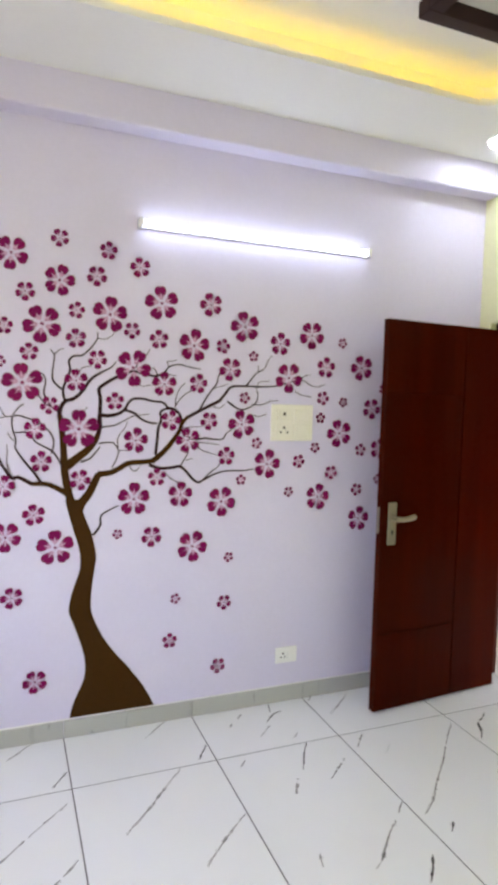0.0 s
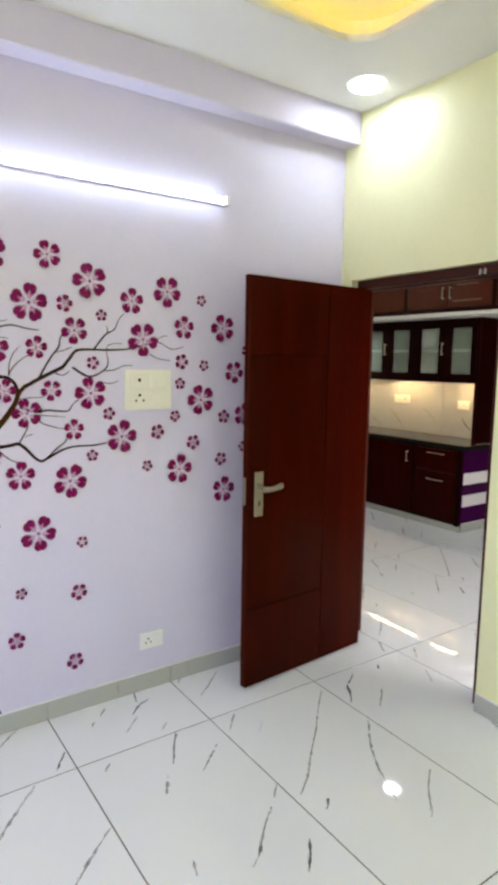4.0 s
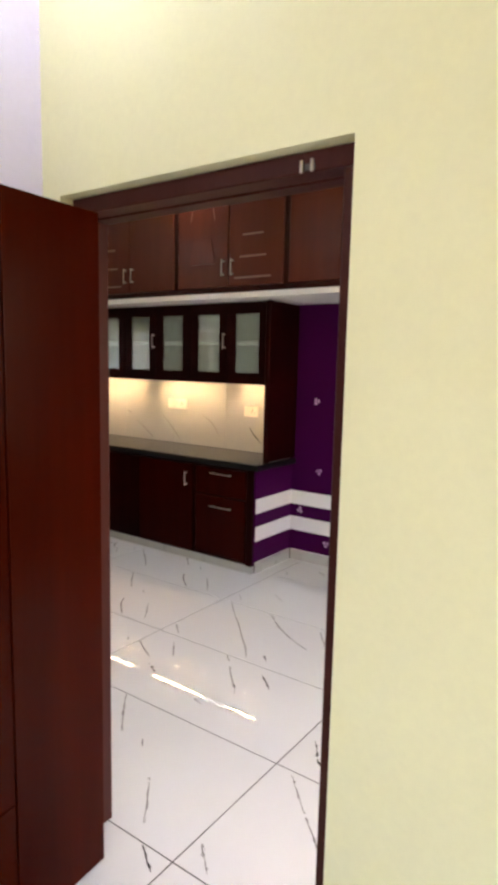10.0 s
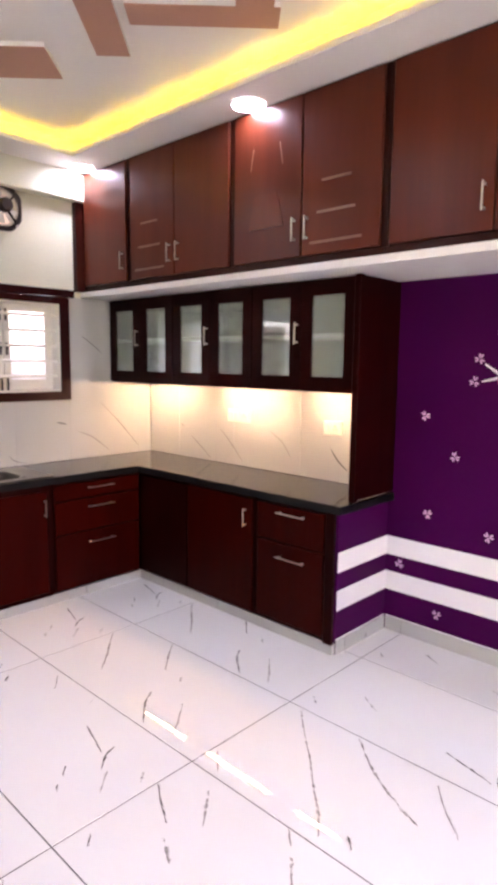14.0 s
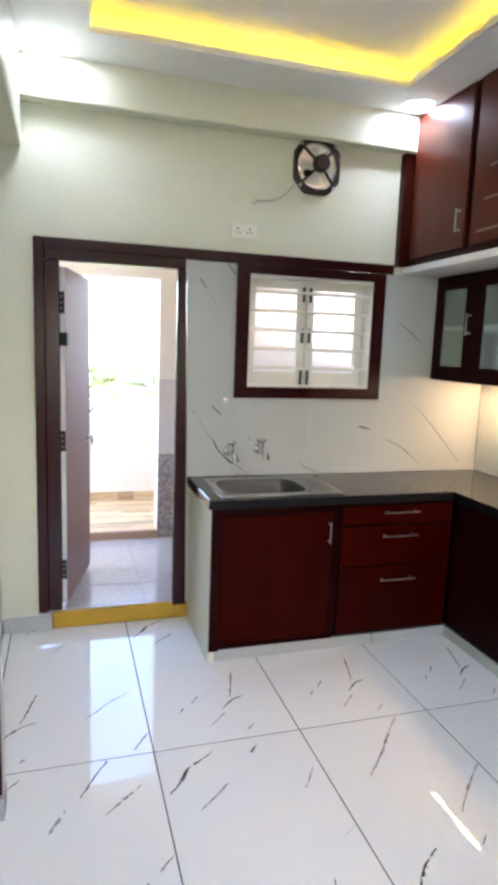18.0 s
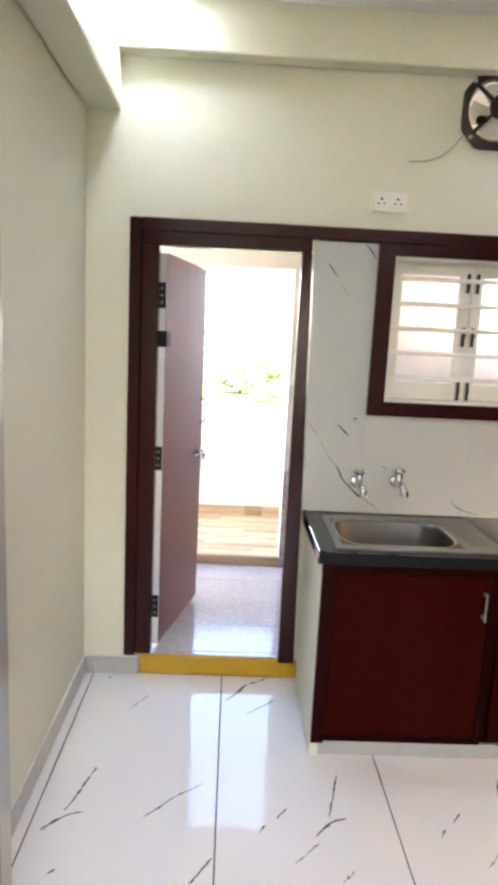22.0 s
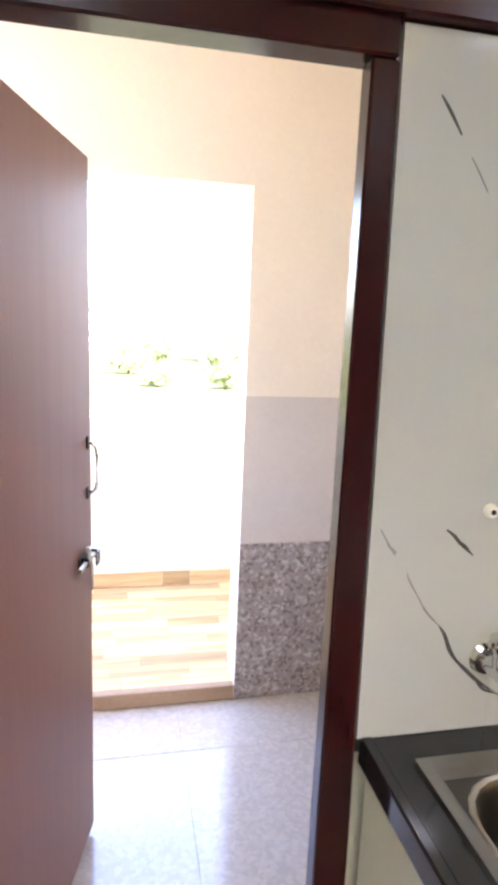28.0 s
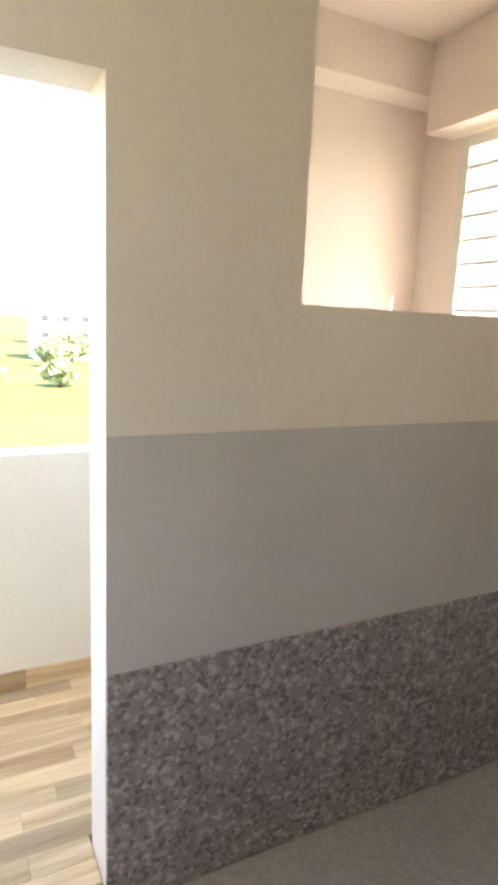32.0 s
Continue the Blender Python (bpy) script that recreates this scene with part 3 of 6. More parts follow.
# ---- bedroom ----


def flat_strip(points, plane, level=False):
    """A painted stroke on a wall: a ribbon through (a, z, half width) points; plane maps (a, z) to the wall."""
    bm, pts = bmesh.new(), []
    for i in range(len(points) - 1):
        p0, p1, p2, p3 = (points[min(max(j, 0), len(points) - 1)] for j in (i - 1, i, i + 1, i + 2))
        for k in range(5):
            t = k / 5
            pts.append([0.5 * (2 * b + (c - a) * t + (2 * a - 5 * b + 4 * c - d) * t * t + (3 * b - a - 3 * c + d) * t ** 3) for a, b, c, d in zip(p0, p1, p2, p3)])
    pts.append(list(points[-1]))
    side = []
    for i, (a, z, w) in enumerate(pts):
        q, r = pts[max(i - 1, 0)], pts[min(i + 1, len(pts) - 1)]
        dx, dz = r[0] - q[0], r[1] - q[1]
        if level:
            dx, dz = 0.0, 1.0
        n = math.hypot(dx, dz) or 1
        side.append((bm.verts.new(plane(a - dz / n * w, z + dx / n * w)), bm.verts.new(plane(a + dz / n * w, z - dx / n * w))))
    for (a, b), (c, d) in zip(side, side[1:]):
        bm.faces.new((a, b, d, c))
    return bm


def on_tree_wall(a, z):
    return (a, BN - 0.0012, z)


def branch(owner, w0, w1, *pts):
    """One stroke, each a hair above the last."""
    n, lift = len(pts) - 1, 0.0012 + 0.00003 * len(owner.children)
    part("branch", flat_strip([(a, z, 0.72 * (w0 + (w1 - w0) * i / n)) for i, (a, z) in enumerate(pts)], lambda a, z: (a, BN - lift, z)), M_BARK if w0 > 0.0155 else M_TWIG, owner)


BLOSSOMS_A = [
    (0.427, 2.131, 0.069), (0.622, 2.215, 0.038), (0.827, 2.184, 0.039), (0.968, 2.126, 0.045), (0.621, 2.037, 0.065),
    (0.778, 2.069, 0.044), (0.483, 1.978, 0.040), (0.693, 1.915, 0.036), (1.069, 1.976, 0.077), (1.305, 1.989, 0.055),
    (0.836, 1.907, 0.077), (0.551, 1.847, 0.079), (0.401, 1.829, 0.035), (0.935, 1.844, 0.037), (0.692, 1.794, 0.043),
    (1.059, 1.812, 0.044), (1.479, 1.898, 0.073), (0.499, 1.726, 0.038), (1.226, 1.794, 0.074), (1.369, 1.800, 0.035),
    (0.784, 1.708, 0.042), (0.384, 1.680, 0.024), (0.942, 1.678, 0.081), (1.409, 1.692, 0.056), (0.473, 1.594, 0.082),
    (0.693, 1.612, 0.049), (1.087, 1.609, 0.057), (1.250, 1.618, 0.045), (0.863, 1.525, 0.040), (0.583, 1.501, 0.039)]

BLOSSOMS_B = [
    (1.120, 1.443, 0.047), (1.307, 1.443, 0.043), (0.524, 1.397, 0.046), (0.707, 1.399, 0.085), (1.475, 1.429, 0.069),
    (0.958, 1.350, 0.057), (1.206, 1.351, 0.059), (0.550, 1.256, 0.046), (1.398, 1.275, 0.044), (0.714, 1.173, 0.046),
    (1.060, 1.179, 0.042), (1.477, 1.158, 0.026), (1.173, 1.094, 0.059), (0.954, 1.080, 0.074), (1.377, 1.055, 0.072),
    (0.398, 1.151, 0.048), (0.521, 1.024, 0.047), (0.611, 0.875, 0.078), (1.237, 0.844, 0.074), (1.039, 0.901, 0.048),
    (0.882, 0.921, 0.023), (1.423, 0.779, 0.025), (0.407, 0.932, 0.064), (0.433, 0.665, 0.047), (1.159, 0.595, 0.025),
    (1.405, 0.554, 0.037), (1.135, 0.393, 0.036), (1.381, 0.238, 0.038), (0.529, 0.279, 0.052), (1.667, 1.828, 0.055)]

BLOSSOMS_C = [
    (1.840, 1.881, 0.068), (2.018, 1.853, 0.026), (2.138, 1.731, 0.065), (1.927, 1.724, 0.052), (1.527, 1.760, 0.025),
    (1.719, 1.664, 0.073), (2.276, 1.626, 0.027), (1.914, 1.568, 0.035), (2.034, 1.551, 0.026), (2.207, 1.520, 0.053),
    (1.905, 1.467, 0.027), (2.018, 1.389, 0.071), (1.613, 1.234, 0.071), (1.555, 1.338, 0.028), (1.879, 1.315, 0.027),
    (2.148, 1.303, 0.033), (1.788, 1.246, 0.034), (1.976, 1.186, 0.036), (1.902, 1.061, 0.067), (2.133, 1.093, 0.033),
    (1.736, 1.092, 0.026), (2.151, 0.937, 0.064), (2.264, 1.309, 0.055), (2.264, 1.147, 0.027), (1.486, 1.558, 0.028),
    (2.313, 1.748, 0.024)]
TRUNK = [(0.873, 0.081, 0.196), (0.869, 0.110, 0.186), (0.864, 0.150, 0.171), (0.860, 0.200, 0.146), (0.853, 0.250, 0.117), (0.839, 0.300, 0.094), (0.812, 0.360, 0.071), (0.783, 0.420, 0.057), (0.756, 0.480, 0.050), (0.736, 0.530, 0.048), (0.720, 0.580, 0.049), (0.723, 0.640, 0.045), (0.734, 0.700, 0.039), (0.748, 0.760, 0.033), (0.754, 0.820, 0.035), (0.744, 0.880, 0.035), (0.727, 0.940, 0.037), (0.706, 1.000, 0.033), (0.689, 1.063, 0.033), (0.690, 1.086, 0.038)]


def blossom_mesh():
    """Five broad petals, each with a pale streak from the eye, and a dark ring; one unit in radius, in the x-z plane."""
    bm = bmesh.new()
    for k in range(5):
        r = Matrix.Rotation(radians(72 * k), 4, "Y").inverted()
        outline = [(0.0, 0.20), (0.09, 0.30), (0.24, 0.46), (0.36, 0.66), (0.36, 0.84), (0.25, 0.97), (0.10, 1.02), (0.03, 0.96), (-0.08, 1.03), (-0.24, 0.98), (-0.35, 0.84), (-0.34, 0.62), (-0.21, 0.44), (-0.08, 0.30)]
        bm.faces.new([bm.verts.new(r @ Vector((x, 0, z))) for x, z in outline])
        for x0, z1, w in ((0.0, 0.66, 0.065), (0.13, 0.50, 0.04), (-0.12, 0.53, 0.04)):
            f = bm.faces.new([bm.verts.new(r @ Vector((x, -0.0003, z))) for x, z in ((x0 * 0.35, 0.17), (x0 + w, 0.38), (x0 * 1.3, z1), (x0 - w, 0.38))])
            f.material_index = 1
    o = [bm.verts.new((d * math.cos(math.pi * k / 5), -0.0004, d * math.sin(math.pi * k / 5))) for k, d in enumerate((0.15, 0.06) * 5)]
    bm.faces.new(o)
    me = mesh_of("blossom", bm, M_PETAL)
    me.materials.append(M_PALEPINK)
    return me


def tree_mural():
    mural = thing("wall_mural", (0.86, BN, 0.08), "painted brown tree with magenta blossoms on the lavender wall", "mural")
    part("trunk", flat_strip(TRUNK, on_tree_wall, True), M_BARK, mural)
    branch(mural, 0.0270, 0.0149, (0.700, 1.020), (0.672, 1.090), (0.650, 1.202), (0.645, 1.277), (0.639, 1.364), (0.632, 1.426), (0.624, 1.466))
    branch(mural, 0.0140, 0.0084, (0.624, 1.461), (0.631, 1.493), (0.650, 1.520), (0.688, 1.534), (0.724, 1.570), (0.748, 1.608), (0.773, 1.634))
    branch(mural, 0.0074, 0.0028, (0.773, 1.634), (0.810, 1.656), (0.847, 1.677), (0.866, 1.703))
    branch(mural, 0.0084, 0.0056, (0.650, 1.518), (0.640, 1.550), (0.642, 1.584), (0.659, 1.624), (0.668, 1.661), (0.663, 1.693), (0.680, 1.716), (0.718, 1.721))
    branch(mural, 0.0056, 0.0028, (0.718, 1.721), (0.747, 1.747), (0.771, 1.778), (0.785, 1.804), (0.783, 1.828))
    branch(mural, 0.0028, 0.0019, (0.786, 1.799), (0.825, 1.801), (0.857, 1.826))
    branch(mural, 0.0065, 0.0028, (0.643, 1.567), (0.616, 1.586), (0.597, 1.609), (0.595, 1.646), (0.601, 1.695), (0.601, 1.719), (0.585, 1.742))
    branch(mural, 0.0037, 0.0019, (0.601, 1.719), (0.622, 1.740), (0.643, 1.748))
    branch(mural, 0.0074, 0.0028, (0.627, 1.471), (0.593, 1.494), (0.570, 1.528), (0.560, 1.559), (0.567, 1.601), (0.557, 1.632), (0.534, 1.641))
    branch(mural, 0.0037, 0.0028, (0.586, 1.494), (0.558, 1.515), (0.542, 1.539), (0.530, 1.570))
    branch(mural, 0.0279, 0.0158, (0.655, 1.232), (0.703, 1.272), (0.744, 1.305), (0.776, 1.343), (0.791, 1.378))
    branch(mural, 0.0149, 0.0130, (0.791, 1.373), (0.798, 1.416), (0.795, 1.462))
    branch(mural, 0.0121, 0.0093, (0.797, 1.459), (0.799, 1.530), (0.793, 1.577), (0.818, 1.601), (0.860, 1.628), (0.903, 1.647))
    branch(mural, 0.0093, 0.0065, (0.903, 1.647), (0.943, 1.662), (1.001, 1.651), (1.053, 1.646), (1.093, 1.668))
    branch(mural, 0.0056, 0.0028, (1.093, 1.668), (1.111, 1.692), (1.159, 1.703), (1.214, 1.692), (1.264, 1.687))
    branch(mural, 0.0028, 0.0019, (1.108, 1.692), (1.100, 1.715), (1.121, 1.716), (1.145, 1.723))
    branch(mural, 0.0028, 0.0019, (1.085, 1.655), (1.117, 1.654), (1.147, 1.650))
    branch(mural, 0.0037, 0.0019, (1.059, 1.646), (1.042, 1.676), (1.026, 1.681))
    branch(mural, 0.0130, 0.0074, (0.797, 1.462), (0.837, 1.460), (0.875, 1.468), (0.905, 1.487), (0.925, 1.521), (0.945, 1.539))
    branch(mural, 0.0074, 0.0065, (0.945, 1.539), (0.990, 1.540), (1.029, 1.531), (1.082, 1.525), (1.104, 1.505), (1.126, 1.495))
    branch(mural, 0.0084, 0.0056, (0.908, 1.487), (0.952, 1.473), (0.978, 1.450), (1.018, 1.432), (1.057, 1.428))
    branch(mural, 0.0102, 0.0074, (1.052, 1.284), (1.059, 1.355), (1.063, 1.407), (1.076, 1.446), (1.072, 1.480), (1.096, 1.497))
    branch(mural, 0.0084, 0.0102, (1.096, 1.497), (1.131, 1.497), (1.159, 1.477), (1.173, 1.443), (1.168, 1.416))
    branch(mural, 0.0056, 0.0019, (0.793, 1.398), (0.813, 1.409), (0.863, 1.417), (0.901, 1.436), (0.939, 1.457), (0.978, 1.465), (1.022, 1.471))
    branch(mural, 0.0047, 0.0037, (0.794, 1.335), (0.839, 1.340), (0.864, 1.333), (0.882, 1.302), (0.873, 1.264), (0.853, 1.225))
    branch(mural, 0.0037, 0.0019, (0.880, 1.318), (0.877, 1.353), (0.889, 1.379), (0.909, 1.405), (0.921, 1.436))
    branch(mural, 0.0028, 0.0019, (0.882, 1.302), (0.903, 1.305), (0.921, 1.302))
    branch(mural, 0.0065, 0.0037, (0.715, 1.252), (0.757, 1.269), (0.782, 1.297), (0.801, 1.320))
    branch(mural, 0.0037, 0.0019, (0.953, 1.677), (0.974, 1.709), (1.007, 1.746), (1.017, 1.767))
    branch(mural, 0.0028, 0.0019, (0.955, 1.611), (0.989, 1.597), (1.028, 1.606))
    branch(mural, 0.0028, 0.0019, (0.713, 1.462), (0.730, 1.478), (0.742, 1.496))
    branch(mural, 0.0028, 0.0019, (0.707, 1.651), (0.723, 1.669), (0.760, 1.678))
    branch(mural, 0.0300, 0.0205, (0.700, 1.000), (0.718, 1.062), (0.754, 1.112), (0.778, 1.162), (0.795, 1.198))
    branch(mural, 0.0186, 0.0158, (0.790, 1.198), (0.841, 1.202), (0.884, 1.220), (0.929, 1.245), (0.995, 1.250), (1.050, 1.257))
    branch(mural, 0.0186, 0.0112, (1.034, 1.250), (1.087, 1.294), (1.126, 1.339), (1.161, 1.390), (1.179, 1.435), (1.208, 1.465))
    branch(mural, 0.0112, 0.0102, (1.203, 1.459), (1.247, 1.484), (1.302, 1.512), (1.361, 1.541))
    branch(mural, 0.0102, 0.0056, (1.352, 1.532), (1.386, 1.574), (1.414, 1.607), (1.457, 1.614), (1.531, 1.614))
    branch(mural, 0.0056, 0.0037, (1.531, 1.614), (1.621, 1.617), (1.681, 1.628), (1.758, 1.651))
    branch(mural, 0.0037, 0.0019, (0.930, 1.235), (0.951, 1.209), (0.972, 1.219), (0.982, 1.237))
    branch(mural, 0.0065, 0.0037, (1.258, 1.492), (1.287, 1.544), (1.314, 1.585), (1.342, 1.621), (1.349, 1.653), (1.368, 1.694))
    branch(mural, 0.0028, 0.0019, (1.328, 1.599), (1.362, 1.608), (1.399, 1.623))
    branch(mural, 0.0056, 0.0019, (1.495, 1.618), (1.529, 1.661), (1.552, 1.684), (1.587, 1.704), (1.607, 1.747), (1.630, 1.770))
    branch(mural, 0.0028, 0.0019, (1.552, 1.684), (1.555, 1.703), (1.551, 1.716))
    branch(mural, 0.0028, 0.0019, (1.549, 1.593), (1.554, 1.629), (1.581, 1.641), (1.620, 1.642))
    branch(mural, 0.0065, 0.0028, (1.398, 1.539), (1.437, 1.513), (1.475, 1.500), (1.519, 1.515), (1.548, 1.538), (1.556, 1.565), (1.552, 1.593))
    branch(mural, 0.0037, 0.0019, (1.527, 1.526), (1.578, 1.527), (1.623, 1.545), (1.669, 1.549))
    branch(mural, 0.0037, 0.0019, (1.325, 1.513), (1.359, 1.506), (1.387, 1.525))
    branch(mural, 0.0037, 0.0019, (1.758, 1.651), (1.805, 1.652), (1.844, 1.631), (1.877, 1.624), (1.925, 1.637))
    branch(mural, 0.0028, 0.0019, (1.789, 1.663), (1.811, 1.678), (1.845, 1.685))
    branch(mural, 0.0028, 0.0019, (1.754, 1.600), (1.792, 1.581), (1.856, 1.572))
    branch(mural, 0.0028, 0.0019, (1.535, 1.474), (1.565, 1.469), (1.604, 1.481))
    branch(mural, 0.0028, 0.0019, (1.179, 1.408), (1.221, 1.414), (1.276, 1.415))
    branch(mural, 0.0037, 0.0019, (1.139, 1.503), (1.157, 1.535), (1.189, 1.567), (1.222, 1.587), (1.249, 1.612))
    branch(mural, 0.0037, 0.0019, (1.142, 1.503), (1.144, 1.548), (1.162, 1.593), (1.188, 1.620))
    branch(mural, 0.0074, 0.0028, (1.180, 1.377), (1.236, 1.356), (1.292, 1.361), (1.334, 1.356), (1.377, 1.357), (1.397, 1.384), (1.425, 1.406))
    branch(mural, 0.0028, 0.0019, (1.250, 1.342), (1.321, 1.335), (1.364, 1.329))
    branch(mural, 0.0037, 0.0019, (1.245, 1.324), (1.279, 1.302), (1.322, 1.288), (1.356, 1.280))
    branch(mural, 0.0112, 0.0074, (1.021, 1.237), (1.075, 1.220), (1.129, 1.222), (1.170, 1.227), (1.203, 1.200), (1.232, 1.167), (1.260, 1.148))
    branch(mural, 0.0074, 0.0037, (1.260, 1.148), (1.297, 1.166), (1.353, 1.193), (1.411, 1.203), (1.484, 1.202), (1.544, 1.210))
    branch(mural, 0.0047, 0.0028, (1.170, 1.227), (1.191, 1.262), (1.209, 1.297), (1.195, 1.315))
    branch(mural, 0.0028, 0.0019, (1.197, 1.254), (1.216, 1.262), (1.230, 1.264))
    branch(mural, 0.0047, 0.0028, (1.283, 1.161), (1.324, 1.199), (1.361, 1.226), (1.371, 1.261))
    branch(mural, 0.0037, 0.0019, (1.094, 1.204), (1.130, 1.169), (1.171, 1.147), (1.200, 1.128))
    branch(mural, 0.0177, 0.0121, (0.668, 1.106), (0.620, 1.137), (0.572, 1.158), (0.513, 1.160))
    branch(mural, 0.0121, 0.0084, (0.518, 1.157), (0.478, 1.180), (0.455, 1.190), (0.433, 1.185), (0.414, 1.210), (0.394, 1.242))
    branch(mural, 0.0084, 0.0056, (0.394, 1.239), (0.380, 1.271), (0.354, 1.295), (0.332, 1.319), (0.305, 1.350))
    branch(mural, 0.0084, 0.0047, (0.553, 1.161), (0.525, 1.204), (0.490, 1.248), (0.460, 1.290), (0.444, 1.319))
    branch(mural, 0.0047, 0.0028, (0.444, 1.317), (0.448, 1.351), (0.439, 1.380), (0.432, 1.411), (0.434, 1.447), (0.443, 1.467), (0.466, 1.496), (0.482, 1.504))
    branch(mural, 0.0037, 0.0019, (0.434, 1.450), (0.405, 1.451), (0.387, 1.482), (0.371, 1.503))
    branch(mural, 0.0028, 0.0019, (0.405, 1.447), (0.385, 1.444), (0.362, 1.446))
    branch(mural, 0.0047, 0.0047, (0.439, 1.452), (0.466, 1.453), (0.500, 1.441), (0.535, 1.432), (0.559, 1.408), (0.582, 1.389), (0.601, 1.352), (0.599, 1.315), (0.592, 1.290))
    branch(mural, 0.0037, 0.0065, (0.443, 1.382), (0.466, 1.382), (0.489, 1.383), (0.512, 1.363), (0.531, 1.339), (0.566, 1.319), (0.595, 1.302), (0.619, 1.270), (0.638, 1.232))
    branch(mural, 0.0037, 0.0019, (0.421, 1.195), (0.412, 1.254), (0.414, 1.302), (0.412, 1.331))
    branch(mural, 0.0028, 0.0019, (0.435, 1.190), (0.423, 1.225), (0.419, 1.249))
    branch(mural, 0.0028, 0.0019, (0.378, 1.266), (0.354, 1.271), (0.332, 1.278), (0.309, 1.274))
    branch(mural, 0.0028, 0.0019, (0.444, 1.343), (0.425, 1.363), (0.416, 1.382))
    branch(mural, 0.0028, 0.0019, (0.349, 1.302), (0.345, 1.326), (0.332, 1.355), (0.318, 1.386))
    branch(mural, 0.0078, 0.0037, (0.773, 0.921), (0.805, 0.966), (0.810, 1.012), (0.885, 1.053))
    me = blossom_mesh()
    rnd = random.Random(3)
    for x, z, r in BLOSSOMS_A + BLOSSOMS_B + BLOSSOMS_C:
        ob = new("blossom", me)
        ob.parent, ob.matrix_parent_inverse = mural, mural.matrix_basis.inverted()
        ob.matrix_basis = Matrix.Translation((x, BN - 0.0058 - 0.0006 * rnd.random(), z)) @ Matrix.Rotation(rnd.uniform(0, 1.25), 4, "Y") @ Matrix.Diagonal((r * 0.98, 1, r * 1.02, 1))


tree_mural()


def tube_light():
    t = thing("tube_light", (1.547, BN, 2.315), "long white glowing LED tube light fixed on the wall", "tube light")
    part("batten", box(0.955, 2.14, BN - 0.022, BN - 0.001, 2.298, 2.332, 0.004), M_WHITE, t)
    part("tube", cyl((0.97, BN - 0.036, 2.315), (2.125, BN - 0.036, 2.315), 0.0145, n=14), E_TUBE, t, "glowing white tube")
    for x0, x1 in ((0.952, 0.972), (2.123, 2.143)):
        part("end_cap", box(x0, x1, BN - 0.054, BN - 0.001, 2.294, 2.336, 0.004), M_WHITE, t)


tube_light()


def switch_plate(name, x0, x1, z0, z1, m, label, wall, keys, depth=0.012):
    """A modular plate on a wall. wall: ('y', face) faces -y, ('x', face) faces -x; keys: (from, to, low, high, kind) in shares."""
    axis, f = wall

    def b(a0, a1, c0, c1, d0, d1, bev):
        return box(a0, a1, f - d1, f - d0, c0, c1, bev) if axis == "y" else box(f - d1, f - d0, a0, a1, c0, c1, bev)

    at = ((x0 + x1) / 2, f, z0) if axis == "y" else (f, (x0 + x1) / 2, z0)
    t = thing(name, at, label, "socket" if "socket" in name else "switch")
    part("plate", b(x0, x1, z0, z1, 0.0, depth, 0.003), m, t)
    w, h = x1 - x0, z1 - z0
    for a0, a1, c0, c1, kind in keys:
        X0, X1, Z0, Z1 = x0 + a0 * w, x0 + a1 * w, z0 + c0 * h, z0 + c1 * h
        if kind == "socket":
            s = part("socket", b(X0, X1, Z0, Z1, depth - 0.004, depth + 0.003, 0.001), m, t)
            cx, cz = (X0 + X1) / 2, (Z0 + Z1) / 2
            # Raised dark blocks stand in for the shaded pin holes.
            for dx, dz, r in ((0, 0.22, 0.09), (-0.22, -0.16, 0.07), (0.22, -0.16, 0.07)):
                px, pz, pr = cx + dx * (X1 - X0), cz + dz * (Z1 - Z0), r * min(X1 - X0, Z1 - Z0)
                part("pin_hole", b(px - pr, px + pr, pz - pr, pz + pr, depth + 0.002, depth + 0.0042, 0.0005), M_GROOVE, s)
        elif kind == "hole":
            part("indicator", b(X0, X1, Z0, Z1, depth + 0.004, depth + 0.006, 0.0005), M_GROOVE, t)
        else:
            part("switch_key", b(X0, X1, Z0, Z1, depth - 0.002, depth + 0.005, 0.002), m, t)
    return t


switch_plate("switch_board", 1.629, 1.858, 1.350, 1.531, M_IVORY, "ivory plastic switch board on the lavender wall", ("y", BN),
             [(0.12, 0.48, 0.54, 0.88, "key"), (0.27, 0.32, 0.70, 0.78, "hole"), (0.12, 0.48, 0.12, 0.46, "socket"), (0.54, 0.88, 0.54, 0.88, "key"), (0.54, 0.88, 0.12, 0.46, "key")])
switch_plate("wall_socket", 1.692, 1.812, 0.205, 0.287, M_PLASTIC, "small white wall socket low on the lavender wall", ("y", BN),
             [(0.12, 0.55, 0.2, 0.8, "socket"), (0.62, 0.86, 0.2, 0.8, "key")])


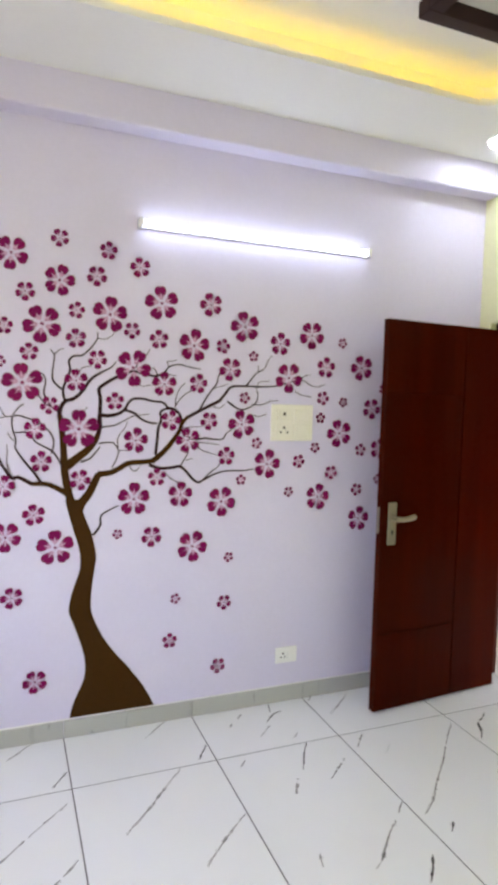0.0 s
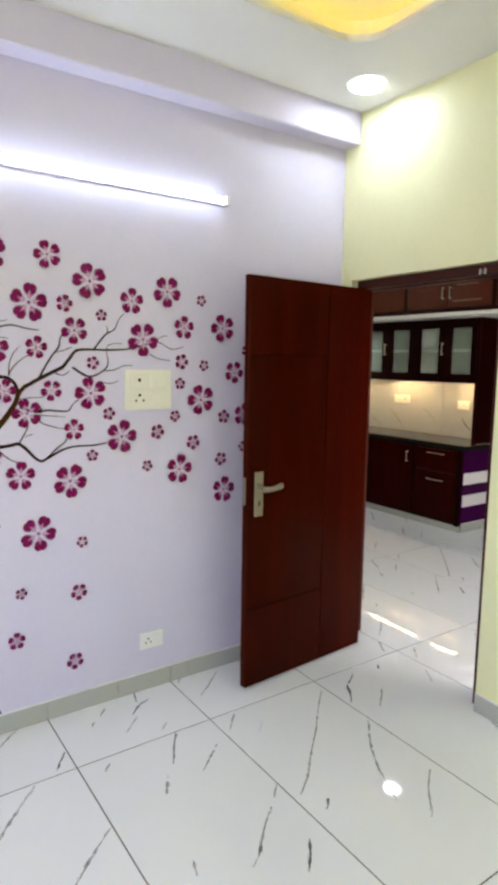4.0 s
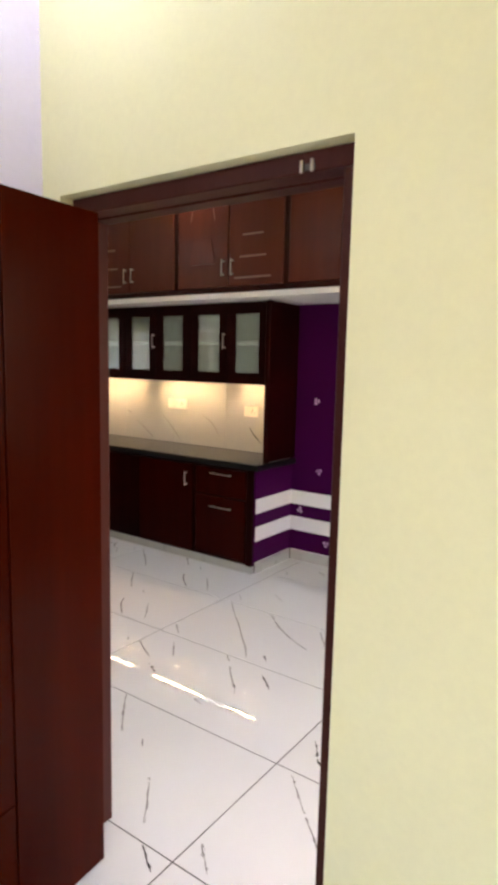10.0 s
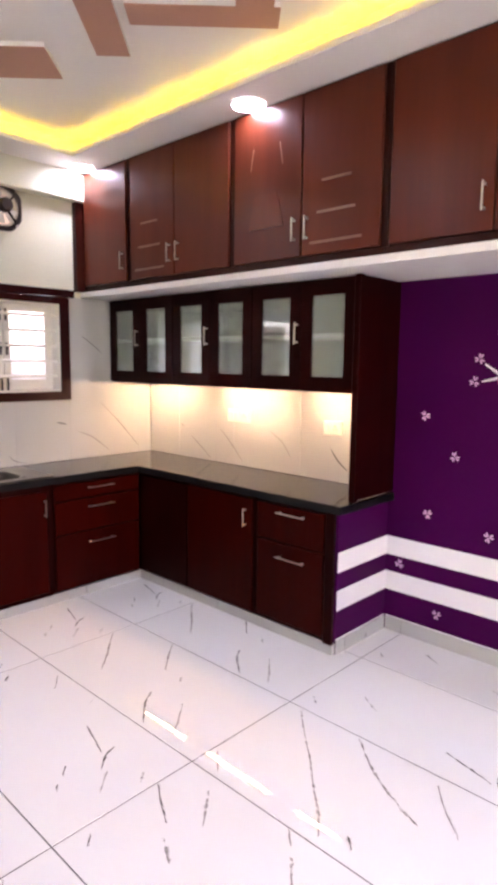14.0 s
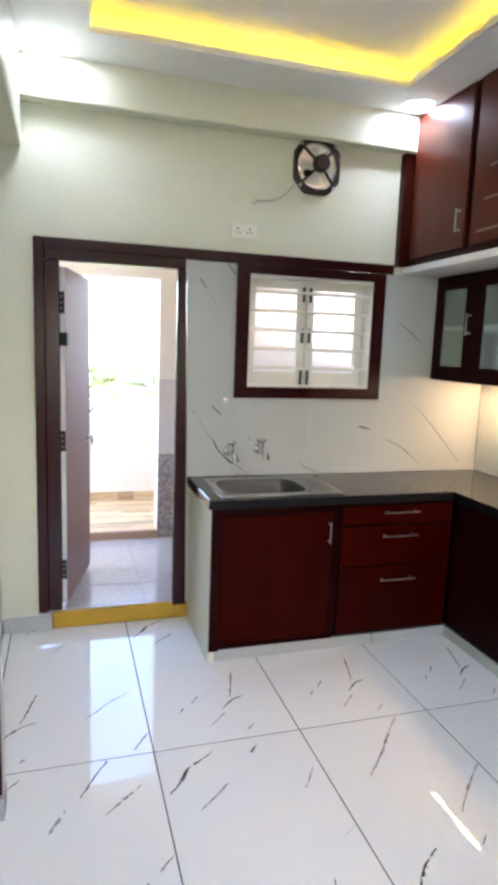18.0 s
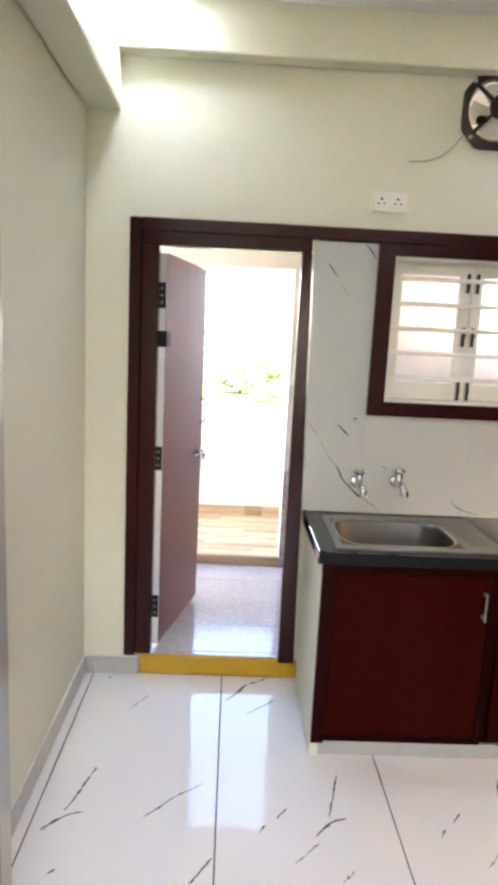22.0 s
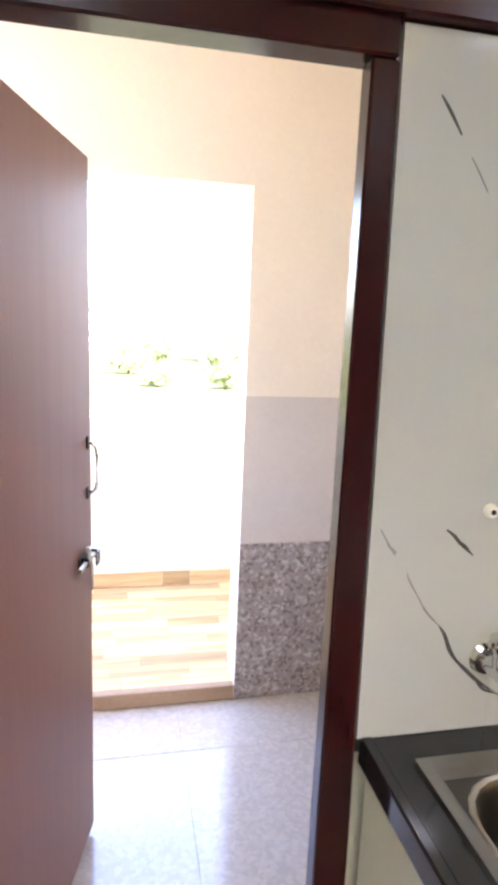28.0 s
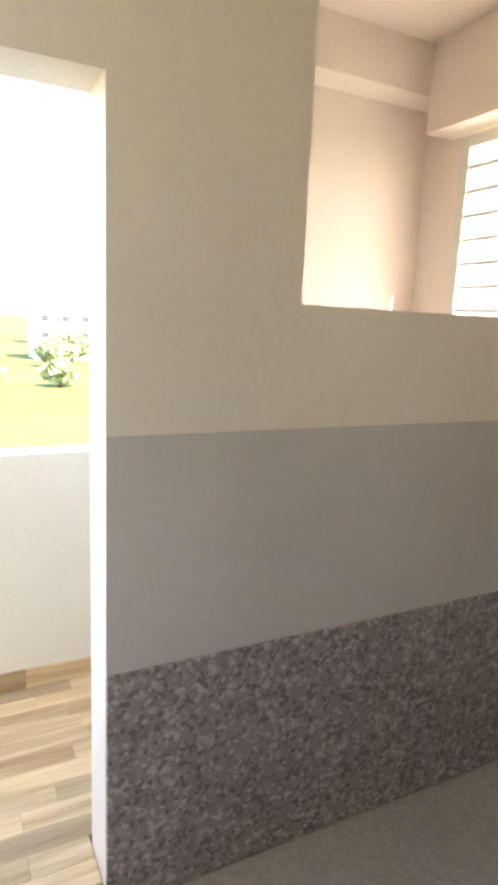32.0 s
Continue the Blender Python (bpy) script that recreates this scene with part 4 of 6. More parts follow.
def door_frame_bedroom():
    """Recessed from the wall face, with a rebate for the leaf and a stop behind it."""
    f = thing("door_frame", (3.0, 2.6, 0), "reddish brown rebated wooden door frame in the yellow wall", "door frame")
    x0, x1, x2, low = 2.949, 3.012, 3.068, DZ - 0.046
    part("hinge_jamb", box(x0, x1, 3.030, DY1 - 0.001, 0, low, 0.003), M_BFRAME, f)
    part("hinge_stop", box(x1 + 0.0005, x2, 3.027, DY1 - 0.001, 0, low, 0.003), M_BFRAME, f)
    part("latch_jamb", box(x0, x1, DY0 + 0.001, 2.178, 0, low, 0.003), M_BFRAME, f)
    part("latch_stop", box(x1 + 0.0005, x2, DY0 + 0.001, 2.181, 0, low, 0.003), M_BFRAME, f)
    part("head", box(x0, x1, DY0 + 0.001, DY1 - 0.001, low + 0.0005, DZ - 0.001, 0.003), M_BFRAME, f)
    part("head_stop", box(x1 + 0.0005, x2, 2.1815, 3.0265, DZ - 0.050, DZ - 0.001, 0.003), M_BFRAME, f)
    c = part("catch", box(2.944, x0, 2.244, 2.280, low + 0.003, low + 0.018, 0.002), M_SINK, f, "small steel door catch")
    for y in (2.249, 2.275):
        part("catch_roller", cyl((2.940, y, low - 0.001), (2.940, y, low + 0.024), 0.0042), M_STEEL, c)


door_frame_bedroom()


def bedroom_door():
    """The leaf is built along +x from its hinge edge, then turned into place."""
    d = thing("bedroom_door", (0, 0, 0), "open dark cherry wooden door with grooved panels and steel lever handle", "door")
    W, H, g = 0.818, 1.945, 0.0022
    part("core", box(0, W, 0.003, 0.034, 0.0, H, 0.002), M_DOOR, d)
    v, up, lo = 0.315, 1.590, 0.392
    for x0, x1, z0, z1 in ((0, v - g, 0, H), (v + g, W, up + g, H), (v + g, W, lo + g, up - g), (v + g, W, 0, lo - g)):
        part("panel", box(x0 + 0.0005, x1 - 0.0005, -0.004, 0.0031, z0 + 0.001, z1 - 0.001, 0.0015), M_DOOR, d)
    h = part("handle", box(W - 0.092, W - 0.040, -0.010, -0.003, 0.842, 1.054, 0.003), M_HANDLE, d, "brushed steel handle plate")
    part("neck", cyl((W - 0.066, -0.0095, 0.979), (W - 0.066, -0.056, 0.979), 0.0105, n=14), M_HANDLE, h, smooth=True)
    part("rosette", cyl((W - 0.066, -0.0095, 0.979), (W - 0.066, -0.016, 0.979), 0.019, 0.017, 20), M_HANDLE, h, smooth=True)
    grip = bmesh.new()
    rings = []
    for x, z, hx, hz in ((0.050, 0.979, 0.006, 0.007), (0.056, 0.979, 0.009, 0.014), (0.073, 0.978, 0.009, 0.014), (0.095, 0.976, 0.008, 0.0125), (0.120, 0.977, 0.008, 0.0125), (0.142, 0.981, 0.008, 0.0145), (0.160, 0.984, 0.008, 0.0150), (0.170, 0.985, 0.006, 0.012), (0.175, 0.985, 0.003, 0.006)):
        rings.append([grip.verts.new((W - x, -0.056 + hx * math.cos(a), z + hz * math.sin(a))) for a in (2 * math.pi * k / 14 for k in range(14))])
    for a, b in zip(rings, rings[1:]):
        for k in range(14):
            grip.faces.new((a[k], a[(k + 1) % 14], b[(k + 1) % 14], b[k]))
    grip.faces.new(rings[0])
    grip.faces.new(rings[-1])
    part("lever", grip, M_HANDLE, h, "wavy brushed steel lever", smooth=True)
    # A dark block stands in for the shade in the key slot.
    part("keyhole", box(W - 0.071, W - 0.061, -0.0125, -0.0095, 0.892, 0.918, 0.003), M_IRON, h)
    part("latch", box(W - 0.0005, W + 0.0035, 0.010, 0.026, 0.90, 1.03, 0.0005), M_HANDLE, d, "steel latch plate")
    for z in (0.2, 1.0, 1.75):
        part("hinge", cyl((-0.004, 0.037, z - 0.05), (-0.004, 0.037, z + 0.05), 0.007), M_STEEL, d)
    # mirror so that +x runs from the hinge towards the free edge with the panels to the camera side
    d.matrix_basis = Matrix.Translation((2.925, 2.909, 0.012)) @ Matrix.Rotation(radians(184.3), 4, "Z") @ Matrix.Diagonal((1, -1, 1, 1))


bedroom_door()



# Out of view: assumed window, its frame and bars made up, to admit daylight.
def unseen_bedroom_window():
    w = thing("unseen_window_bedroom", (BW, 1.0, 0.9), "assumed bedroom window, out of view, added to let in daylight", "window")
    w["kind"] = "structure"
    x0, x1 = BW - 0.11, BW - 0.05
    part("window_frame", join((x0, x1, 0.1, 0.16, 0.9, 2.15), (x0, x1, 1.84, 1.9, 0.9, 2.15), (x0, x1, 0.161, 1.839, 0.9, 0.96), (x0, x1, 0.161, 1.839, 2.09, 2.15)), M_FRAME, w)
    for k in range(9):
        part("grille_bar", box(x0 + 0.02, x0 + 0.035, 0.161, 1.839, 1.07 + 0.115 * k, 1.085 + 0.115 * k, 0.002), M_WINWHITE, w)


unseen_bedroom_window()


# Made-up window behind the viewer, added to bring light into the kitchen.
def added_dining_window():
    w = thing("added_window_dining", (3.975, KS, 0.85), "made-up dining window, out of view, added to brighten the kitchen", "window")
    w["kind"] = "structure"
    y0, y1 = KS - 0.09, KS - 0.03
    part("window_frame", join((3.2, 3.26, y0, y1, 0.85, 2.15), (4.69, 4.75, y0, y1, 0.85, 2.15), (3.261, 4.689, y0, y1, 0.85, 0.91), (3.261, 4.689, y0, y1, 2.09, 2.15)), M_FRAME, w)
    for k in range(9):
        part("grille_bar", box(3.261, 4.689, y0 + 0.02, y0 + 0.035, 1.03 + 0.115 * k, 1.045 + 0.115 * k, 0.002), M_WINWHITE, w)


added_dining_window()

# Lamps beyond the four observed ones are added, to brighten the rooms.
for x, y in ((2.697, 2.77), (2.697, -0.45), (-0.66, 2.77), (-0.66, -0.45), (5.165, 4.54), (5.15, 6.09), (3.285, 6.09), (3.285, 4.54), (5.165, 2.83), (3.285, 2.95), (5.165, 1.0), (3.285, 1.0), (2.697, 1.15), (0.95, -0.45)):
    lamp = thing("ceiling_downlight", (x, y, ZC), "small bright white recessed ceiling downlight of a partly added set", "downlight", "ceiling downlights")
    rim = lathe([(0.094, -0.001), (0.094, -0.006), (0.086, -0.008), (0.082, -0.005), (0.082, -0.001)], 28, (x, y, ZC))
    part("rim", rim, M_WHITE, lamp, smooth=True)
    part("diffuser", cyl((x, y, ZC - 0.005), (x, y, ZC - 0.001), 0.082, n=28), E_SPOT, lamp, "glowing white diffuser")

# ---- raised ceiling ornaments ----


def bar45(cx, cy, w, h, m, name, owner, z0):
    """A box turned by 45 degrees hung under the tray."""
    turn = Matrix.Translation((cx, cy, 0)) @ Matrix.Rotation(radians(45), 4, "Z")
    side = prism([(-w / 2, -h / 2), (w / 2, -h / 2), (w / 2, h / 2), (-w / 2, h / 2)], z0 + 0.003, ZT - 0.001, turn=turn)
    ob = part(name, side, M_CEIL, owner)
    part("face", prism([(-w / 2, -h / 2), (w / 2, -h / 2), (w / 2, h / 2), (-w / 2, h / 2)], z0, z0 + 0.0029, turn=turn), m, ob, "flat tan face" if m is M_TAN else "dark brown face")


def kitchen_ornament():
    o = thing("ceiling_ornament", (4.3, 4.5, ZT), "raised tan angular ornament boxes under the ceiling tray", "ceiling ornament")
    bar45(4.275, 5.195, 0.31, 0.33, M_TAN, "square", o, 2.95)
    bar45(4.245, 4.510, 0.83, 0.152, M_TAN, "bar", o, 2.95)
    bar45(4.598, 4.255, 0.152, 0.62, M_TAN, "bar", o, 2.9502)
    bar45(4.485, 3.850, 0.68, 0.152, M_TAN, "bar", o, 2.9504)
    bar45(4.300, 4.150, 0.24, 0.24, M_TAN, "square", o, 2.95)
    bar45(3.98, 3.98, 0.152, 0.55, M_TAN, "bar", o, 2.95)


kitchen_ornament()


def bedroom_ornament():
    o = thing("ceiling_ornament", (1.9, 2.2, ZT), "raised dark brown ornament frame under the ceiling tray", "ceiling ornament")
    for b in ((1.78, 2.30, 2.20, 2.262), (1.78, 1.842, 1.75, 2.199), (2.10, 2.162, 1.75, 2.199), (1.843, 2.099, 1.75, 1.81)):
        part("bar", box(*b, 2.925, 2.984, 0.003), M_BROWNPANEL, o)


bedroom_ornament()

# ---- kitchen ----


def bar_handle(owner, p, length, axis, out, m=None):
    """A flat steel bow handle centred at p, along axis, standing out by the vector out."""
    p, out, a = Vector(p), Vector(out), Vector(axis)
    s, w = a * (length / 2), out.cross(a) * 0.0042
    h = bmesh.new()
    lo, hi = p - s - w + out * 0.024, p + s + w + out * 0.030
    box(*[v for k in range(3) for v in (min(lo[k], hi[k]), max(lo[k], hi[k]))], bev=0.0015, into=h)
    for e in (-0.8, 0.8):
        q = p + s * e
        lo, hi = q - a * 0.005 - w, q + a * 0.005 + w + out * 0.025
        box(*[v for k in range(3) for v in (min(lo[k], hi[k]), max(lo[k], hi[k]))], into=h)
    return part("handle", h, m or M_STEEL, owner, "slim steel bow handle")


def base_run_east():
    u = thing("drawer_cabinet", (5.6, 4.35, 0), "cherry base cabinet with two deep drawers under the counter", "cabinet", "base cabinets")
    part("body", box(5.360, 5.84, 4.101, 4.630, 0.062, 0.782, 0.002), M_CABD, u)
    part("plinth", box(5.352, 5.84, 4.056, 5.76, 0.0, 0.061), M_SKIRT, u, "grey marble plinth")
    for z0, z1, hz in ((0.555, 0.765, 0.725), (0.088, 0.545, 0.468)):
        d = part("drawer_front", box(5.342, 5.3595, 4.125, 4.600, z0, z1, 0.003), M_CAB, u)
        bar_handle(d, (5.342, 4.342, hz), 0.205, (0, 1, 0), (-1, 0, 0))
    part("end_post", box(5.336, 5.3595, 4.056, 4.112, 0.061, 0.782, 0.003), M_CABD, u)
    u = thing("base_cabinet", (5.6, 4.92, 0), "cherry base cabinet with one door under the counter", "cabinet", "base cabinets")
    part("body", box(5.360, 5.84, 4.632, 5.231, 0.062, 0.782, 0.002), M_CABD, u)
    d = part("door", box(5.342, 5.3595, 4.645, 5.222, 0.075, 0.768, 0.003), M_CAB, u)
    bar_handle(d, (5.342, 4.695, 0.650), 0.112, (0, 0, 1), (-1, 0, 0))
    u = thing("corner_cabinet", (5.6, 5.6, 0), "dark cherry blind corner base cabinet", "cabinet", "base cabinets")
    part("body", box(5.360, 5.84, 5.233, 6.262, 0.062, 0.782, 0.002), M_CABD, u)
    part("panel", box(5.348, 5.3595, 5.240, 5.728, 0.075, 0.768, 0.002), M_CABD, u)


def base_run_north():
    u = thing("sink_cabinet", (4.34, 6.0, 0), "cherry sink cabinet with one framed door", "cabinet", "base cabinets")
    part("body", box(4.036, 4.664, 5.760, 6.262, 0.062, 0.655, 0.002), M_CABD, u)
    part("frame", join((4.003, 4.050, 5.731, 5.7445, 0.062, 0.782), (4.036, 4.050, 5.745, 5.7595, 0.062, 0.782), (4.640, 4.664, 5.745, 5.7595, 0.062, 0.782), (4.0505, 4.6395, 5.745, 5.7595, 0.745, 0.782), (4.0505, 4.6395, 5.745, 5.7595, 0.062, 0.085)), M_CABD, u)
    d = part("door", box(4.053, 4.637, 5.742, 5.7595, 0.088, 0.742, 0.003), M_CAB, u)
    bar_handle(d, (4.615, 5.742, 0.640), 0.112, (0, 0, 1), (0, -1, 0))
    part("plinth", box(4.036, 5.351, 5.748, 6.2, 0.0, 0.061), M_SKIRT, u, "grey marble plinth")
    u = thing("drawer_cabinet", (5.0, 6.0, 0), "cherry base cabinet with three drawers", "cabinet", "base cabinets")
    part("body", box(4.666, 5.352, 5.760, 6.262, 0.062, 0.782, 0.002), M_CABD, u)
    for z0, z1, hz in ((0.665, 0.768, 0.732), (0.445, 0.655, 0.605), (0.075, 0.435, 0.366)):
        d = part("drawer_front", box(4.690, 5.335, 5.742, 5.7595, z0, z1, 0.003), M_CAB, u)
        bar_handle(d, (5.018, 5.742, hz), 0.21, (1, 0, 0), (0, -1, 0))


base_run_east()
base_run_north()
tagged(part("counter_side_wall", box(4.000, 4.035, 5.745, 6.262, 0, 0.782, 0.003), M_CREAM), "cream plastered side support of the sink counter", "side panel")


def counter():
    bm = bmesh.new()
    x0, x1, y0, y1 = 3.984, 5.848, 5.722, 6.264
    sx0, sx1, sy0, sy1 = 4.070, 4.56, 5.785, 6.15
    for b in ((x0, sx0, y0, y1), (sx1, x1, y0, y1), (sx0, sx1, y0, sy0), (sx0, sx1, sy1, y1), (5.322, x1, 4.010, y0)):
        box(b[0], b[1], b[2], b[3], 0.785, 0.830, into=bm)
    bmesh.ops.remove_doubles(bm, verts=bm.verts, dist=0.0002)
    c = tagged(part("kitchen_counter", bm, M_COUNTER), "black polished granite L-shaped kitchen counter", "counter")
    # Matte black strips added so the polished edges show no reflections.
    part("front_dull_strip", box(3.9842, 5.3215, 5.7185, 5.7218, 0.786, 0.8285, 0.0012), M_DULLSTRIP, c, "dull black strip added over the polished front edge")
    part("front_dull_strip", box(5.3185, 5.3218, 4.0065, 5.7215, 0.786, 0.8285, 0.0012), M_DULLSTRIP, c, "dull black strip added over the polished front edge")
    part("end_dull_strip", box(5.3222, 5.8478, 4.0065, 4.0098, 0.786, 0.8285, 0.0012), M_DULLSTRIP, c, "dull black strip added over the polished end edge")
    part("edge_moulding", box(3.984, 4.006, 5.722, 6.264, 0.8302, 0.836, 0.0028), M_COUNTER, c)
    return c


counter()


def sink():
    s = thing("kitchen_sink", (4.34, 5.96, 0.83), "stainless steel inset sink with drainboard in the granite counter", "sink")
    bm = bmesh.new()

    def ring(x0, x1, y0, y1, r, z):
        return [bm.verts.new((*p, z)) for p in rounded(x0, x1, y0, y1, r, 5)]

    loops = [ring(4.053, 4.70, 5.753, 6.198, 0.012, 0.8305), ring(4.056, 4.697, 5.756, 6.195, 0.012, 0.8365), ring(4.080, 4.548, 5.798, 6.140, 0.10, 0.8365),
             ring(4.083, 4.545, 5.801, 6.137, 0.10, 0.8385), ring(4.088, 4.540, 5.806, 6.132, 0.097, 0.836), ring(4.094, 4.534, 5.812, 6.126, 0.093, 0.824),
             ring(4.112, 4.516, 5.828, 6.110, 0.085, 0.70), ring(4.125, 4.503, 5.841, 6.097, 0.075, 0.676), ring(4.15, 4.48, 5.866, 6.072, 0.055, 0.667), ring(4.20, 4.43, 5.92, 6.02, 0.03, 0.664)]
    n = len(loops[0])
    for a, b in zip(loops, loops[1:]):
        for k in range(n):
            bm.faces.new((a[k], a[(k + 1) % n], b[(k + 1) % n], b[k]))
    bm.faces.new(loops[-1])
    part("bowl", bm, M_SINK, s, smooth=True)
    edge = bmesh.new()
    hoop = [[edge.verts.new((*p, z)) for p in rounded(x0, x1, y0, y1, r, 5)] for x0, x1, y0, y1, r, z in
            ((4.0805, 4.5475, 5.7985, 6.1395, 0.10, 0.8368), (4.083, 4.545, 5.801, 6.137, 0.10, 0.8395), (4.0895, 4.5385, 5.8075, 6.1305, 0.096, 0.8368))]
    for a, b in zip(hoop, hoop[1:]):
        for k in range(n):
            edge.faces.new((a[k], a[(k + 1) % n], b[(k + 1) % n], b[k]))
    part("rim", edge, M_STEEL, s, "rolled steel rim in a lighter tone for its gleam", smooth=True)
    flat = bmesh.new()
    for b in ((4.0565, 4.0800, 5.7565, 6.1945), (4.5480, 4.6965, 5.7565, 6.1945), (4.0802, 4.5478, 5.7565, 5.7980), (4.0802, 4.5478, 6.1400, 6.1945)):
        box(b[0], b[1], b[2], b[3], 0.8366, 0.8374, into=flat)
    part("flange", flat, M_SINKLIT, s, "brushed steel flange in a lit tone")
    part("waste", lathe([(0.0, 0.667), (0.03, 0.667), (0.042, 0.670), (0.044, 0.665)], 20, (4.32, 5.957, 0)), M_CHROME, s, smooth=True)
    for k in range(5):
        part("drain_groove", box(4.585 + 0.019 * k, 4.591 + 0.019 * k, 5.83, 6.12, 0.8375, 0.8392, 0.0007), M_SINKLIT, s)


sink()


def bib_tap(x, z):
    t = thing("wall_tap", (x, 6.262, z), "chrome wall-mounted tap above the sink", "tap", "wall taps")
    y = 6.262
    part("flange", cyl((x, y, z), (x, y - 0.010, z), 0.031, 0.026, 20), M_CHROME, t, smooth=True)
    part("body", tube([(x, y - 0.004, z), (x, y - 0.058, z), (x + 0.006, y - 0.082, z - 0.004), (x + 0.012, y - 0.100, z - 0.016), (x + 0.014, y - 0.106, z - 0.030)], 0.017, 14), M_CHROME, t, smooth=True)
    part("bonnet", cyl((x, y - 0.050, z + 0.010), (x, y - 0.050, z + 0.042), 0.016, 0.018, 16), M_CHROME, t, smooth=True)
    h = part("knob", lathe([(0.0, 0.068), (0.020, 0.066), (0.026, 0.056), (0.022, 0.044), (0.014, 0.040)], 20, (x, y - 0.050, z)), M_CHROME, t, smooth=True)
    for dx, dy in ((0.034, 0.008), (0.008, 0.034)):
        part("knob_lug", box(x - dx, x + dx, y - 0.050 - dy, y - 0.050 + dy, z + 0.050, z + 0.062, 0.004), M_CHROME, h)
    part("spout_ring", cyl((x + 0.014, y - 0.106, z - 0.044), (x + 0.014, y - 0.106, z - 0.026), 0.0195, n=18), M_CHROME, t, smooth=True)


bib_tap(4.215, 0.975)
bib_tap(4.390, 0.985)
plug = thing("wall_plug", (4.19, 6.264, 1.258), "small cream pipe plug on the wall tile", "pipe plug")
part("cap", lathe([(0.004, 0.012), (0.008, 0.013), (0.012, 0.009), (0.013, 0.0)], 16), M_IVORY, plug, smooth=True).matrix_basis = Matrix(((1, 0, 0, 4.19), (0, 0, -1, 6.264), (0, 1, 0, 1.258), (0, 0, 0, 1)))
# A dark disc stands in for the shade inside the plug.
part("socket_hole", cyl((4.19, 6.252, 1.258), (4.19, 6.249, 1.258), 0.0045, n=10), M_GROOVE, plug)

# wall cabinets with frosted doors
YS = [4.046 + 0.3694 * k for k in range(7)]


def wall_cabinet(k):
    y0, y1 = YS[2 * k], YS[2 * k + 2]
    c = thing("wall_cabinet", (5.70, (y0 + y1) / 2, 1.40), "dark cherry wall cabinet with two frosted glass doors", "wall cabinet", "wall cabinets")
    part("body", join((5.490, KE - 0.022, y0 + 0.001, y1 - 0.001, 1.40, 1.418), (5.490, KE - 0.022, y0 + 0.001, y1 - 0.001, 1.985, 2.004), (5.490, KE - 0.022, y0 + 0.001, y0 + 0.018, 1.4185, 1.9845),
                      (5.490, KE - 0.022, y1 - 0.018, y1 - 0.001, 1.4185, 1.9845), (KE - 0.022, KE - 0.004, y0 + 0.001, y1 - 0.001, 1.40, 2.004)), M_CABD, c)
    part("shelf", box(5.486, KE - 0.024, y0 + 0.019, y1 - 0.019, 1.70, 1.716), M_PLASTIC, c, "white shelf board")
    ym = YS[2 * k + 1]
    for d0, d1, side in ((y0 + 0.004, ym - 0.002, 1), (ym + 0.002, y1 - 0.004, -1)):
        d = part("door", join((5.470, 5.4895, d0, d0 + 0.075, 1.405, 1.998), (5.470, 5.4895, d1 - 0.075, d1, 1.405, 1.998), (5.470, 5.4895, d0 + 0.0752, d1 - 0.0752, 1.405, 1.485), (5.470, 5.4895, d0 + 0.0752, d1 - 0.0752, 1.918, 1.998)), M_CABD, c)
        part("pane", box(5.478, 5.482, d0 + 0.070, d1 - 0.070, 1.480, 1.923), M_FROST, d, "frosted grey-green glass pane")
        if side < 0:
            bar_handle(d, (5.470, d0 + 0.020, 1.72), 0.12, (0, 0, 1), (-1, 0, 0))


for k in range(3):
    wall_cabinet(k)
tagged(part("cabinet_end_post", box(5.438, 5.474, 4.008, 4.0455, 0.831, 2.005, 0.003), M_CABD), "dark cherry post at the end of the wall cabinets", "end panel")
for ya, yb in ((4.11, 4.56), (4.79, 5.42), (5.69, 6.20)):
    l = thing("cabinet_light", (5.70, (ya + yb) / 2, 1.39), "slim warm glowing light batten under the wall cabinet", "cabinet light", "cabinet lights")
    part("housing", box(5.697, 5.729, ya, yb, 1.3945, 1.3997, 0.001), M_STEEL, l)
    part("lens", box(5.7065, 5.7195, ya + 0.01, yb - 0.01, 1.3928, 1.3947), E_WARM, l, "glowing warm lens")

# loft cabinets over a white slab
structure("loft_slab", box(5.240, KE - 0.001, KS, KN - 0.002, 1.995 + 0.012, 2.045, 0.003), M_WHITE, "white painted loft slab above the cabinets", "loft slab")
LY = [6.240, 5.688, 5.219, 4.729, 4.238, 3.764, 3.275, 2.783, 2.291, 1.799]
LX = 5.247


